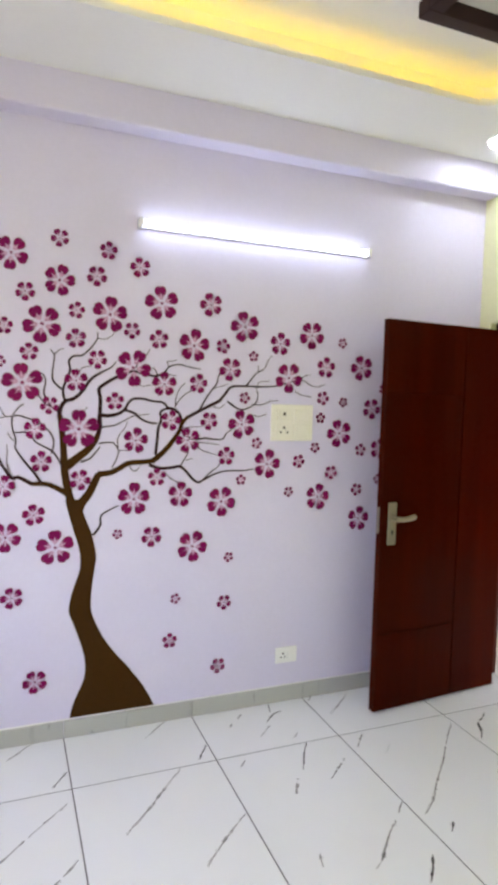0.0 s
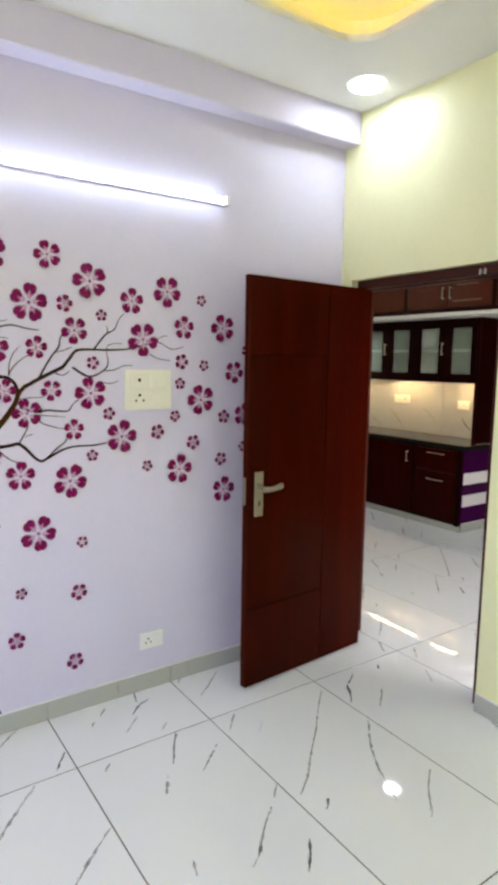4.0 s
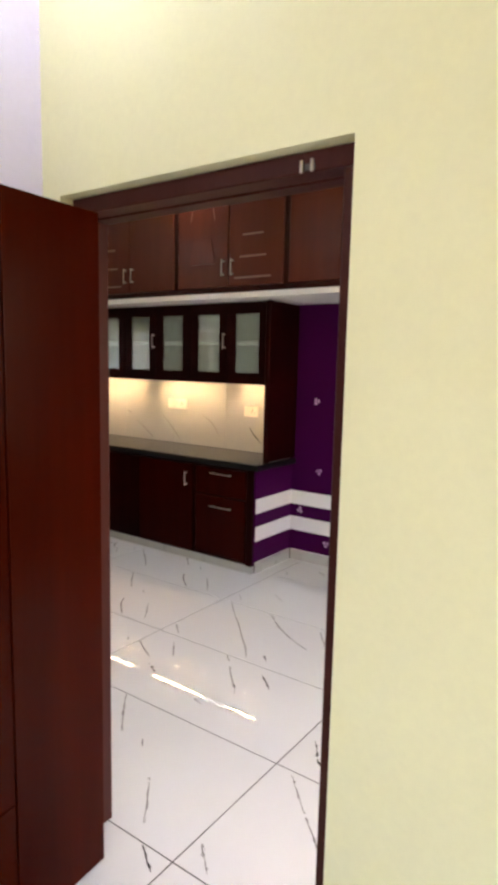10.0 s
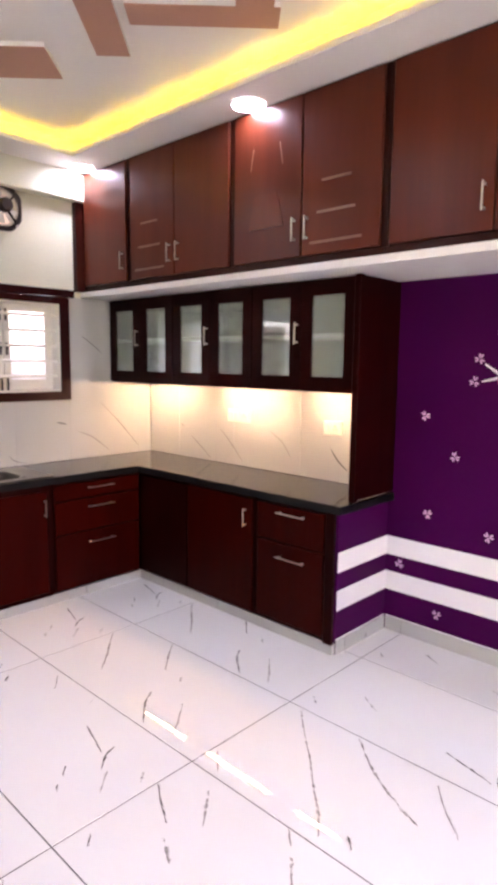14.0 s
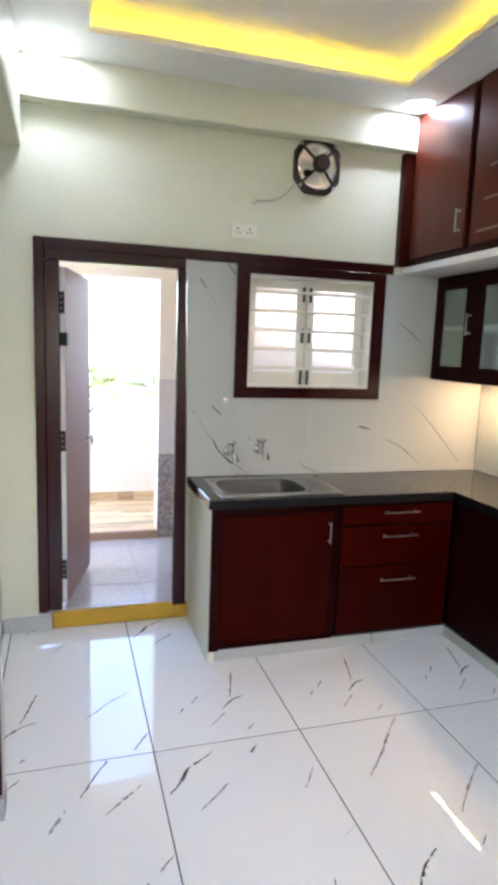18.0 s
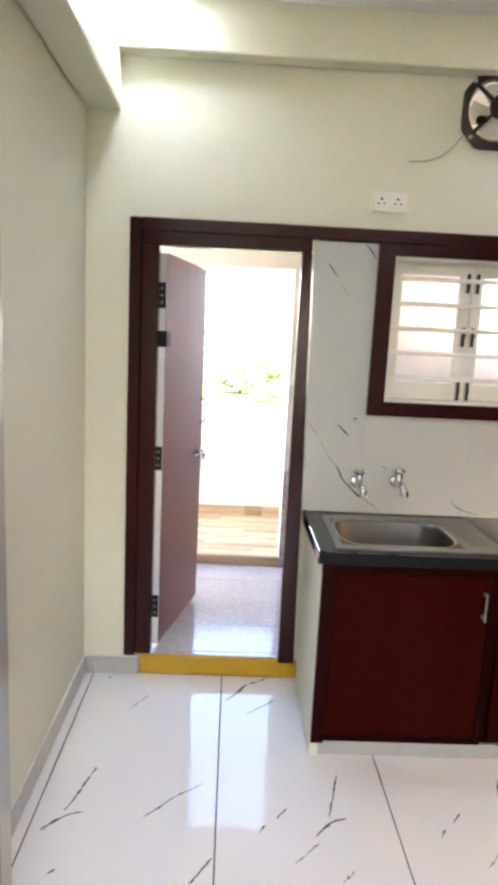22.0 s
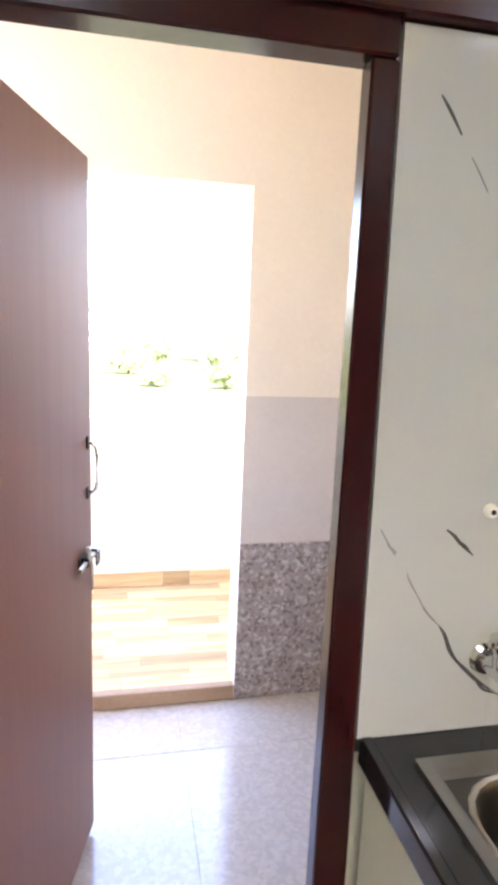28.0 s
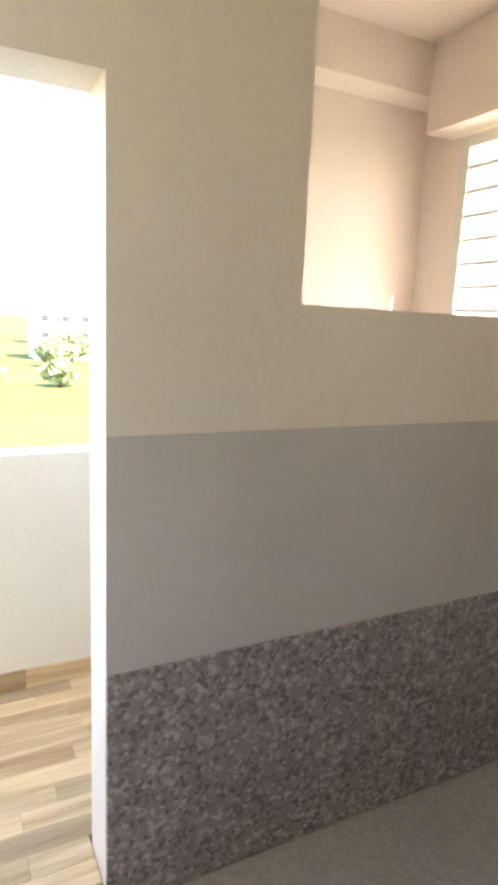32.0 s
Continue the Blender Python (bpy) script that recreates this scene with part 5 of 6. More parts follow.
def loft_cabinet(ya, yb, doors, marks):
    c = thing("loft_cabinet", (5.55, (ya + yb) / 2, 2.046), "glossy cherry loft cabinet under the ceiling", "loft cabinet", "loft cabinets")
    part("carcass", box(LX + 0.022, KE - 0.004, yb + 0.001, ya - 0.001, 2.046, ZC - 0.002), M_LOFTFR, c)
    part("face_frame", join((LX + 0.006, LX + 0.0215, yb + 0.001, ya - 0.001, 2.046, 2.078), (LX + 0.006, LX + 0.0215, yb + 0.001, ya - 0.001, 2.842, ZC - 0.0015),
                            (LX + 0.006, LX + 0.0215, yb + 0.001, yb + 0.022, 2.0785, 2.8415), (LX + 0.006, LX + 0.0215, ya - 0.022, ya - 0.001, 2.0785, 2.8415)), M_LOFTFR, c)
    for (y1, y0, hinge), mk in zip(doors, marks):
        d = part("door", box(LX - 0.012, LX + 0.0058, y0 + 0.004, y1 - 0.004, 2.084, 2.8485, 0.003), M_LOFT, c)
        hy = y1 - 0.04 if hinge == "s" else y0 + 0.04
        bar_handle(d, (LX - 0.012, hy, 2.215), 0.115, (0, 0, 1), (-1, 0, 0))
        # Pale strips laid on the door where its grooves catch the light.
        if mk == "bars":
            for z, w in ((2.135, 0.30), (2.275, 0.22), (2.42, 0.17)):
                yc = (y0 + y1) / 2 + 0.02
                part("groove_glint", box(LX - 0.0135, LX - 0.0118, yc - w / 2, yc + w / 2, z, z + 0.012, 0.0005), M_GLINT, d, "thin pale strip painted as a groove's highlight")
        if mk == "fan":
            yc = (y0 + y1) / 2
            part("groove_glint", flat_strip([(yc - 0.09, 2.66, 0.004), (yc - 0.11, 2.55, 0.003)], lambda a, z: (LX - 0.0125, a, z)), M_GLINT, d)
            part("groove_glint", flat_strip([(yc + 0.09, 2.66, 0.004), (yc + 0.11, 2.55, 0.003)], lambda a, z: (LX - 0.0125, a, z)), M_GLINT, d)
            part("raised_field", prism([(yc - 0.12, 2.25), (yc + 0.12, 2.25), (yc + 0.08, 2.42), (yc - 0.08, 2.42)], 0, 0.004, turn=Matrix(((0, 0, -1, LX - 0.012), (1, 0, 0, 0), (0, 1, 0, 0), (0, 0, 0, 1)))), M_LOFT, d)


tagged(part("loft_filler", box(LX - 0.060, LX + 0.02, 6.241, KN - 0.002, 2.046, 2.664, 0.003), M_LOFTFR), "dark cherry filler strip beside the loft cabinet", "filler strip")
loft_cabinet(LY[0], LY[1], [(LY[0] - 0.02, LY[1] + 0.02, "n")], [""])
loft_cabinet(LY[1], LY[3], [(LY[1] - 0.02, LY[2], "n"), (LY[2], LY[3] + 0.02, "s")], ["bars", ""])
loft_cabinet(LY[3], LY[5], [(LY[3] - 0.02, LY[4], "n"), (LY[4], LY[5] + 0.02, "s")], ["fan", "bars"])
loft_cabinet(LY[5], LY[7], [(LY[5] - 0.02, LY[6], "n"), (LY[6], LY[7] + 0.02, "s")], ["", ""])
loft_cabinet(LY[7], LY[9], [(LY[7] - 0.02, LY[8], "n"), (LY[8], LY[9] + 0.02, "s")], ["", ""])

# glossy wall tiles behind the counter
bs = structure("backsplash", join((3.984, KE - 0.001, KN - 0.006, KN - 0.0008, 0.79, 1.27), (3.984, 4.23, KN - 0.006, KN - 0.0008, 1.27, 1.994), (5.12, KE - 0.001, KN - 0.006, KN - 0.0008, 1.27, 2.003)), M_GROUT, "thin grout bed of the wall tiles", "backsplash")


def slab_tile(owner, name, b, m):
    part(name, box(*b, bev=0.0004), m, owner)


end_tile = box(3.960, 4.2334, KN - 0.026, KN - 0.0062, 0.8315, 1.994, 0.0004)
for v in end_tile.verts:
    v.co.x += 0.0180 * (1.994 - v.co.z) / 1.154 if v.co.x < 4.0 else 0.0
part("tile", end_tile, M_BACK, bs)
for x0, x1 in ((4.2338, 4.70), (4.7008, 5.117)):
    slab_tile(bs, "tile", (x0, x1, KN - 0.026, KN - 0.0062, 0.8315, 1.2725), M_BACK)
slab_tile(bs, "tile", (5.1178, 5.846, KN - 0.026, KN - 0.0062, 0.8315, 2.002), M_BACK)
for y0, y1 in ((4.076, 4.70), (4.7015, 5.30), (5.3015, 5.90), (5.9015, 6.263)):
    slab_tile(bs, "tile", (KE - 0.022, KE - 0.001, y0, y1, 0.832, 1.399), M_BACK)


def vein(w, *pts):
    """A dark stone vein in the north wall tiles, tapering at both ends."""
    n = len(pts) - 1
    part("vein", flat_strip([(a, z, 0.0006 + (0.6 if pts[0][0] < 4.3 else 1.05) * w * math.sin(math.pi * (i + 0.35) / (n + 0.7))) for i, (a, z) in enumerate(pts)], lambda a, z: (a, KN - 0.0264, z)), M_VEIN if w > 0.0038 else M_VEINPALE, bs)


def vein_east(w, *pts):
    """The same in the east wall tiles."""
    n = len(pts) - 1
    part("vein", flat_strip([(a, z, 0.0008 + 1.05 * w * math.sin(math.pi * (i + 0.35) / (n + 0.7))) for i, (a, z) in enumerate(pts)], lambda a, z: (KE - 0.0224, a, z)), M_VEIN if w > 0.0038 else M_VEINPALE, bs)


vein(0.0016, (3.989, 1.230), (4.010, 1.196), (4.021, 1.180))
vein(0.0030, (4.004, 1.203), (4.012, 1.194), (4.022, 1.186))
vein(0.0018, (4.045, 1.149), (4.052, 1.132), (4.078, 1.091))
vein(0.0026, (4.074, 1.096), (4.090, 1.072), (4.114, 1.048))
vein(0.0058, (4.116, 1.046), (4.130, 1.026), (4.141, 1.000), (4.152, 0.982), (4.170, 0.960))
vein(0.0056, (4.148, 0.984), (4.176, 0.957), (4.205, 0.930), (4.236, 0.908))
vein(0.0040, (4.205, 0.926), (4.222, 0.910), (4.246, 0.900))
vein(0.0034, (4.232, 0.912), (4.284, 0.874), (4.328, 0.842))
vein(0.0048, (4.112, 1.225), (4.128, 1.213), (4.141, 1.199), (4.168, 1.176))
vein(0.0040, (4.135, 1.203), (4.150, 1.194), (4.160, 1.184))
vein(0.0042, (4.175, 1.990), (4.201, 1.968), (4.225, 1.934))
vein(0.0040, (4.027, 1.905), (4.044, 1.884), (4.066, 1.853))
vein(0.0018, (4.086, 1.824), (4.102, 1.802), (4.120, 1.775))
vein(0.0022, (4.324, 1.051), (4.334, 1.042), (4.344, 1.030))
vein(0.0030, (4.645, 0.907), (4.686, 0.868), (4.774, 0.842))
vein(0.0040, (5.006, 1.112), (5.045, 1.106), (5.089, 1.093))
vein(0.0030, (5.183, 1.035), (5.305, 0.984), (5.443, 0.876))
vein(0.0032, (5.376, 1.244), (5.517, 1.111), (5.620, 1.000), (5.726, 0.880))
vein(0.0034, (5.229, 1.731), (5.307, 1.681), (5.397, 1.612))
vein_east(0.0034, (5.890, 1.085), (5.870, 1.078), (5.840, 1.065))
vein_east(0.0028, (5.759, 1.001), (5.657, 0.931), (5.547, 0.855))
vein_east(0.0030, (5.441, 1.076), (5.331, 0.983), (5.224, 0.870))
vein_east(0.0026, (4.962, 1.100), (4.851, 1.034), (4.777, 0.941))
vein_east(0.0040, (4.458, 1.032), (4.403, 0.964), (4.336, 0.912))
switch_plate("wall_socket", 5.139, 5.357, 1.142, 1.228, M_IVORY, "ivory switch and socket plate on the marble backsplash", ("x", KE - 0.022), [(0.1, 0.4, 0.2, 0.8, "socket"), (0.5, 0.66, 0.2, 0.8, "key"), (0.72, 0.9, 0.2, 0.8, "key")])
switch_plate("wall_socket", 4.375, 4.51, 1.122, 1.208, M_IVORY, "ivory socket plate on the marble backsplash", ("x", KE - 0.022), [(0.12, 0.55, 0.2, 0.8, "socket"), (0.65, 0.88, 0.2, 0.8, "key")])
switch_plate("wall_switch", 3.115, 3.277, 1.343, 1.427, M_PLASTIC, "white switch plate on the purple wall", ("x", KE), [(0.08, 0.26, 0.2, 0.8, "key"), (0.3, 0.48, 0.2, 0.8, "key"), (0.55, 0.92, 0.15, 0.85, "socket")])
switch_plate("wall_socket", 4.192, 4.338, 2.128, 2.206, M_IVORY, "ivory double socket plate above the window band", ("y", KN), [(0.08, 0.45, 0.18, 0.82, "socket"), (0.55, 0.92, 0.18, 0.82, "socket")])

# purple wall: stripes, blossoms, branch
ST = ((0.456, 0.566), (0.245, 0.356))
for z0, z1 in ST:
    st = structure("wall_stripe", join((KE - 0.004, KE - 0.001, KS, 4.051, z0, z1), (5.377, KE - 0.001, 4.051, 4.054, z0, z1)), M_WHITE, "white painted stripe round the purple wall", "stripe")


def on_purple(a, z):
    return (KE - 0.004, a, z)


def branch_mural():
    m = thing("wall_decal", (KE, 3.4, 1.3), "painted white branch with pale pink blossoms on the purple wall", "mural")
    for pts, w0, w1 in (([(3.423, 1.693), (3.387, 1.675), (3.318, 1.663), (3.256, 1.615)], 0.008, 0.016), ([(3.533, 1.563), (3.467, 1.520), (3.415, 1.498)], 0.005, 0.010), ([(3.547, 1.474), (3.483, 1.489), (3.430, 1.503)], 0.005, 0.009),
                        ([(3.420, 1.494), (3.359, 1.499), (3.302, 1.539), (3.255, 1.610), (3.17, 1.60), (3.05, 1.56)], 0.008, 0.020)):
        n = len(pts) - 1
        part("branch", flat_strip([(a, z, w0 + (w1 - w0) * i / n) for i, (a, z) in enumerate(pts)], on_purple), M_WHITE, m)
    bm = bmesh.new()
    for cy, cz, ry, rz, dx in ((0, 0, 0.042, 0.105, 0.0), (-0.062, -0.082, 0.026, 0.036, 0.0003), (0.064, -0.078, 0.026, 0.036, 0.0003), (0.004, 0.112, 0.030, 0.026, 0.0003)):
        bm.faces.new([bm.verts.new((dx, cy + ry * math.cos(a) * (1 + 0.12 * math.cos(2 * a)), cz + rz * math.sin(a))) for a in (2 * math.pi * k / 24 for k in range(24))])
    me = mesh_of("blob", bm, M_PINK)
    for y, z, s in ((3.405, 1.535, 0.68), (3.205, 1.665, 0.45)):
        blob = new("blob", me)
        blob.parent, blob.matrix_parent_inverse = m, m.matrix_basis.inverted()
        blob.matrix_basis = Matrix.Translation((KE - 0.0052, y, z)) @ Matrix.Diagonal((1, s, s, 1))
    bm = bmesh.new()
    for k in range(3):
        q = Matrix.Rotation(radians(120 * k), 4, "X")
        for s in (-20, 20):
            t = q @ Matrix.Rotation(radians(s), 4, "X")
            bm.faces.new([bm.verts.new(t @ Vector((0, y, z))) for y, z in ((0, 0.08), (0.17, 0.45), (0.17, 0.78), (0, 1.0), (-0.17, 0.78), (-0.17, 0.45))])
    me = mesh_of("blossom", bm, M_PALEPINK)
    rnd = random.Random(5)
    for y, z in ((3.846, 1.279), (3.666, 1.071), (3.368, 1.142), (3.805, 0.737), (3.461, 0.674), (3.964, 0.414), (3.257, 0.407), (3.722, 0.178), (3.451, 1.719), (3.376, 1.735), (3.562, 1.589), (3.584, 1.473), (3.315, 1.480), (3.416, 1.641), (3.15, 1.75), (3.13, 1.45)):
        ob = new("blossom", me)
        ob.parent, ob.matrix_parent_inverse = m, m.matrix_basis.inverted()
        ob.matrix_basis = Matrix.Translation((KE - 0.0060 - 0.0005 * rnd.random(), y, z)) @ Matrix.Rotation(rnd.uniform(0, 2), 4, "X") @ Matrix.Scale(0.030, 4)


branch_mural()

# tall panel beside the passage
tp = thing("tall_panel", (3.07, 4.97, 0), "tall dark maroon laminated panel on a tiled plinth", "panel")
part("panel", box(2.801, 3.131, 4.916, 4.99, 0.082, 2.459, 0.003), M_PANEL, tp)
part("edge_strip", box(3.131, 3.136, 4.920, 4.988, 0.082, 2.459, 0.001), M_STEEL, tp, "bright metal edge strip")
part("plinth", box(2.801, 3.138, 4.905, 4.994, 0, 0.0815, 0.002), M_SKIRT, tp, "grey marble plinth")

# ---- kitchen window and utility door ----


def kitchen_window():
    w = thing("window_1", (4.67, KN, 1.275), "white shuttered kitchen window with grille bars in a dark wooden frame", "window")
    w["kind"] = "structure"
    f0, f1 = KN - 0.05, KN + 0.06
    part("window_frame", join((4.232, 4.302, f0, f1, 1.275, 1.994), (5.045, 5.118, f0, f1, 1.275, 1.994), (4.3022, 5.0448, f0, f1, 1.275, 1.336), (4.3022, 5.0448, f0, f1, 1.948, 1.994)), M_FRAME, w)
    part("reveal", join((4.302, 4.312, KN - 0.04, KN + 0.095, 1.337, 1.947), (5.034, 5.0445, KN - 0.04, KN + 0.095, 1.337, 1.947), (4.3125, 5.0335, KN - 0.04, KN + 0.095, 1.337, 1.347), (4.3125, 5.0335, KN - 0.04, KN + 0.095, 1.937, 1.947)), M_WINWHITE, w)
    for k in range(5):
        z = 1.436 + 0.1047 * k
        part("grille_bar", box(4.3125, 5.0335, KN - 0.012, KN + 0.004, z, z + 0.018, 0.003), M_WINWHITE, w)
    for x0, x1, hx in ((4.314, 4.671, 4.652), (4.675, 5.032, 4.694)):
        e = 0.050 if x0 < 4.5 else 0.046
        s = part("shutter", join((x0, x0 + e, KN + 0.05, KN + 0.085, 1.35, 1.935), (x1 - e, x1, KN + 0.05, KN + 0.085, 1.35, 1.935), (x0 + e + 0.0002, x1 - e - 0.0002, KN + 0.05, KN + 0.085, 1.35, 1.420), (x0 + e + 0.0002, x1 - e - 0.0002, KN + 0.05, KN + 0.085, 1.889, 1.935)), M_WINWHITE, w)
        p = part("pane", box(x0 + e - 0.004, x1 - e + 0.004, KN + 0.064, KN + 0.069, 1.416, 1.893), M_PANE, s, "frosted bright glass pane")
        p.visible_shadow = False
        for z in (1.86, 1.63, 1.39):
            b = part("bolt", box(hx - 0.010, hx + 0.010, KN + 0.046, KN + 0.0498, z - 0.042, z + 0.042, 0.001), M_STEEL, s, "steel tower bolt")
            part("bolt_rod", cyl((hx, KN + 0.040, z - 0.040), (hx, KN + 0.040, z + 0.040), 0.0055, n=10), M_IRON, b, smooth=True)
            part("bolt_knob", cyl((hx, KN + 0.040, z + 0.006), (hx, KN + 0.024, z + 0.006), 0.005, n=10), M_IRON, b, smooth=True)


kitchen_window()


def utility_door():
    f = thing("door_frame", (3.6, KN, 0), "dark maroon door frame with a band running on over the window", "door frame")
    y0, y1 = KN - 0.045, KN + 0.028
    part("hinge_jamb", box(3.245, 3.317, y0 + 0.012, y1, 0.116, 1.944, 0.004), M_FRAME, f)
    part("architrave", box(3.196, 3.2445, y0, KN - 0.0005, 0.112, 2.05, 0.004), M_FRAME, f)
    jamb = box(3.912, 3.9560, y0 + 0.014, KN + 0.010, 0.088, 1.944, 0.004)
    for v in jamb.verts:
        v.co.x += 0.030 * (1.944 - v.co.z) / 1.83 if v.co.x > 3.93 else 0.0      # outer side out of plumb
    part("latch_jamb", jamb, M_FRAME, f)
    part("head", box(3.2447, 3.9545, y0 + 0.012, y1, 1.9445, 2.005, 0.004), M_FRAME, f)
    part("top_band", box(3.2447, 5.165, y0 - 0.004, KN - 0.0005, 1.997, 2.05, 0.004), M_FRAME, f)
    part("bolt_socket", box(3.913, 3.9185, KN - 0.004, KN + 0.024, 0.995, 1.035, 0.002), M_IRON, f)
    tagged(part("door_threshold", box(3.262, 4.022, 6.285, 6.330, 0.0, 0.096, 0.008), M_YPAINT), "mustard yellow painted raised door threshold", "threshold")
    d = thing("utility_door", (0, 0, 0), "open brown laminate utility door with steel bolt and pull handle", "door")
    W, H = 0.60, 1.800
    part("leaf", box(0.0, W, -0.032, 0.0, 0, H, 0.002), M_LEAF2, d)
    part("edge", box(-0.003, -0.0002, -0.031, -0.001, 0.001, H - 0.001, 0.001), M_PLASTIC, d, "pale door edge")
    for z in (0.19, 0.90, 1.62):
        h = part("hinge", box(-0.0065, -0.0032, -0.030, 0.010, z - 0.055, z + 0.055, 0.001), M_IRON, d, "dark metal butt hinge")
        for dz in (-0.03, 0.0, 0.03):
            part("screw", cyl((-0.0065, -0.014, z + dz), (-0.0078, -0.014, z + dz), 0.005, n=10), M_STEEL, h)
    part("stopper", box(-0.02, 0.035, -0.045, 0.030, 1.40, 1.47, 0.004), M_IRON, d, "black door closer block")
    part("pull_handle", tube([(W - 0.035, -0.030, 1.128), (W - 0.035, -0.046, 1.126), (W - 0.035, -0.055, 1.117), (W - 0.035, -0.058, 1.100), (W - 0.035, -0.058, 1.026), (W - 0.035, -0.055, 1.009), (W - 0.035, -0.046, 1.000), (W - 0.035, -0.030, 0.998)], 0.0045, 8), M_CHROME, d, smooth=True)
    for z in (1.128, 0.998):
        part("handle_foot", box(W - 0.041, W - 0.029, -0.037, -0.0318, z - 0.016, z + 0.016, 0.002), M_IRON, d)
    b = part("aldrop", tube([(W - 0.15, -0.046, 0.835), (W + 0.022, -0.046, 0.835)], 0.0065, 10), M_STEEL, d, "steel sliding bolt", smooth=True)
    part("bolt_bracket", box(W - 0.100, W - 0.090, -0.054, -0.032, 0.823, 0.847, 0.003), M_IRON, b)
    part("bolt_bracket", box(W - 0.030, W - 0.020, -0.054, -0.032, 0.823, 0.847, 0.003), M_IRON, b)
    part("bolt_arm", box(W - 0.072, W - 0.062, -0.056, -0.051, 0.752, 0.832, 0.002), M_STEEL, b)
    part("bolt_knob", cyl((W - 0.067, -0.045, 0.838), (W - 0.067, -0.045, 0.866), 0.008, 0.006, 10), M_STEEL, b, smooth=True)
    part("bolt_plate", box(W - 0.115, W - 0.012, -0.035, -0.0318, 0.818, 0.852, 0.001), M_SINK, b, "dull steel back plate")
    part("hasp", join((W + 0.002, W + 0.006, -0.047, -0.042, 0.788, 0.822), (W + 0.026, W + 0.030, -0.047, -0.042, 0.788, 0.822), (W + 0.006, W + 0.026, -0.047, -0.042, 0.788, 0.793), (W + 0.006, W + 0.026, -0.047, -0.042, 0.817, 0.822)), M_IRON, b, "dark square hasp ring")
    d.matrix_basis = Matrix.Translation((3.312, KN + 0.058, 0.125)) @ Matrix.Rotation(radians(76.2), 4, "Z")


utility_door()


def exhaust_fan():
    cx, cz, r = 4.668, 2.540, 0.138
    f = thing("exhaust_fan", (cx, KN, cz), "black framed round exhaust fan on the kitchen wall", "exhaust fan")
    turn = Matrix(((1, 0, 0, cx), (0, 0, -1, KN), (0, 1, 0, cz), (0, 0, 0, 1)))
    out = []
    for k in range(48):
        a = 2 * math.pi * (k + 0.5) / 48
        c, s = math.cos(a), math.sin(a)
        q = min((abs(c) ** 3.6 + abs(s) ** 3.6) ** (-1 / 3.6), 1.50 / (abs(c) + abs(s)))
        out.append((0.134 * c * q, 0.147 * s * q))
    bm = bmesh.new()
    n = len(out)
    inner = []
    for x, z in out:
        d = math.hypot(x, z)
        inner.append((x / d * 0.118, z / d * 0.124))
    lv = [[bm.verts.new((x, z, h)) for x, z in ring] for ring, h in ((out, 0.001), (out, 0.022), (inner, 0.032), (inner, 0.004))]
    for a, b in zip(lv, lv[1:]):
        for k in range(n):
            bm.faces.new((a[k], a[(k + 1) % n], b[(k + 1) % n], b[k]))
    bmesh.ops.transform(bm, matrix=turn, verts=bm.verts)
    part("frame", bm, M_FANFRAME, f, "brown black cast frame")
    part("motor", lathe([(0.0, 0.082), (0.034, 0.080), (0.044, 0.068), (0.046, 0.03), (0.03, 0.014)], 20), M_FANFRAME, f, smooth=True).matrix_basis = turn @ Matrix.Translation((0.012, 0.010, 0))
    for k in range(4):
        a = radians(45 + 90 * k)
        p = (cx + 0.135 * math.cos(a), KN - 0.030, cz + 0.135 * math.sin(a))
        part("bracket_arm", tube([p, (cx + 0.04 * math.cos(a), KN - 0.052, cz + 0.04 * math.sin(a))], 0.008, 8), M_FANFRAME, f)
        part("bolt", cyl((cx + 0.138 * math.cos(a), KN - 0.028, cz + 0.150 * math.sin(a)), (cx + 0.138 * math.cos(a), KN - 0.022, cz + 0.150 * math.sin(a)), 0.009, n=12), M_STEEL, f)
    part("capacitor", box(cx - 0.085, cx - 0.045, KN - 0.058, KN - 0.03, cz - 0.062, cz - 0.032, 0.006), M_GROOVE, f, "small dark brown capacitor box")
    ring = lathe([(0.114, 0.0), (0.117, 0.012), (0.112, 0.016), (0.109, 0.004)], 36)
    part("shroud_ring", ring, M_STEEL, f, "bright metal ring", smooth=True).matrix_basis = turn
    for k in range(5):
        a = radians(40 + 72 * k)
        bl = bmesh.new()
        ring = [(0.028, -0.016, 0.012), (0.088, -0.046, 0.008), (0.106, -0.010, 0.016), (0.096, 0.040, 0.026), (0.028, 0.018, 0.022)]
        bl.faces.new([bl.verts.new(v) for v in ring])
        bmesh.ops.solidify(bl, geom=bl.faces[:], thickness=0.0015)
        bmesh.ops.transform(bl, matrix=turn @ Matrix.Rotation(a, 4, "Z"), verts=bl.verts)
        part("blade", bl, M_FANMETAL, f)
    c = tagged(part("fan_cable", tube([(4.545, KN - 0.004, 2.44), (4.51, KN - 0.006, 2.395), (4.46, KN - 0.006, 2.355), (4.40, KN - 0.006, 2.335), (4.33, KN - 0.006, 2.332)], 0.0032, 6), M_CABLE), "thin grey fan cable on the wall", "cable")
    part("cable_box", box(4.308, 4.332, KN - 0.012, KN - 0.0005, 2.315, 2.345, 0.003), M_CREAM, c)


exhaust_fan()


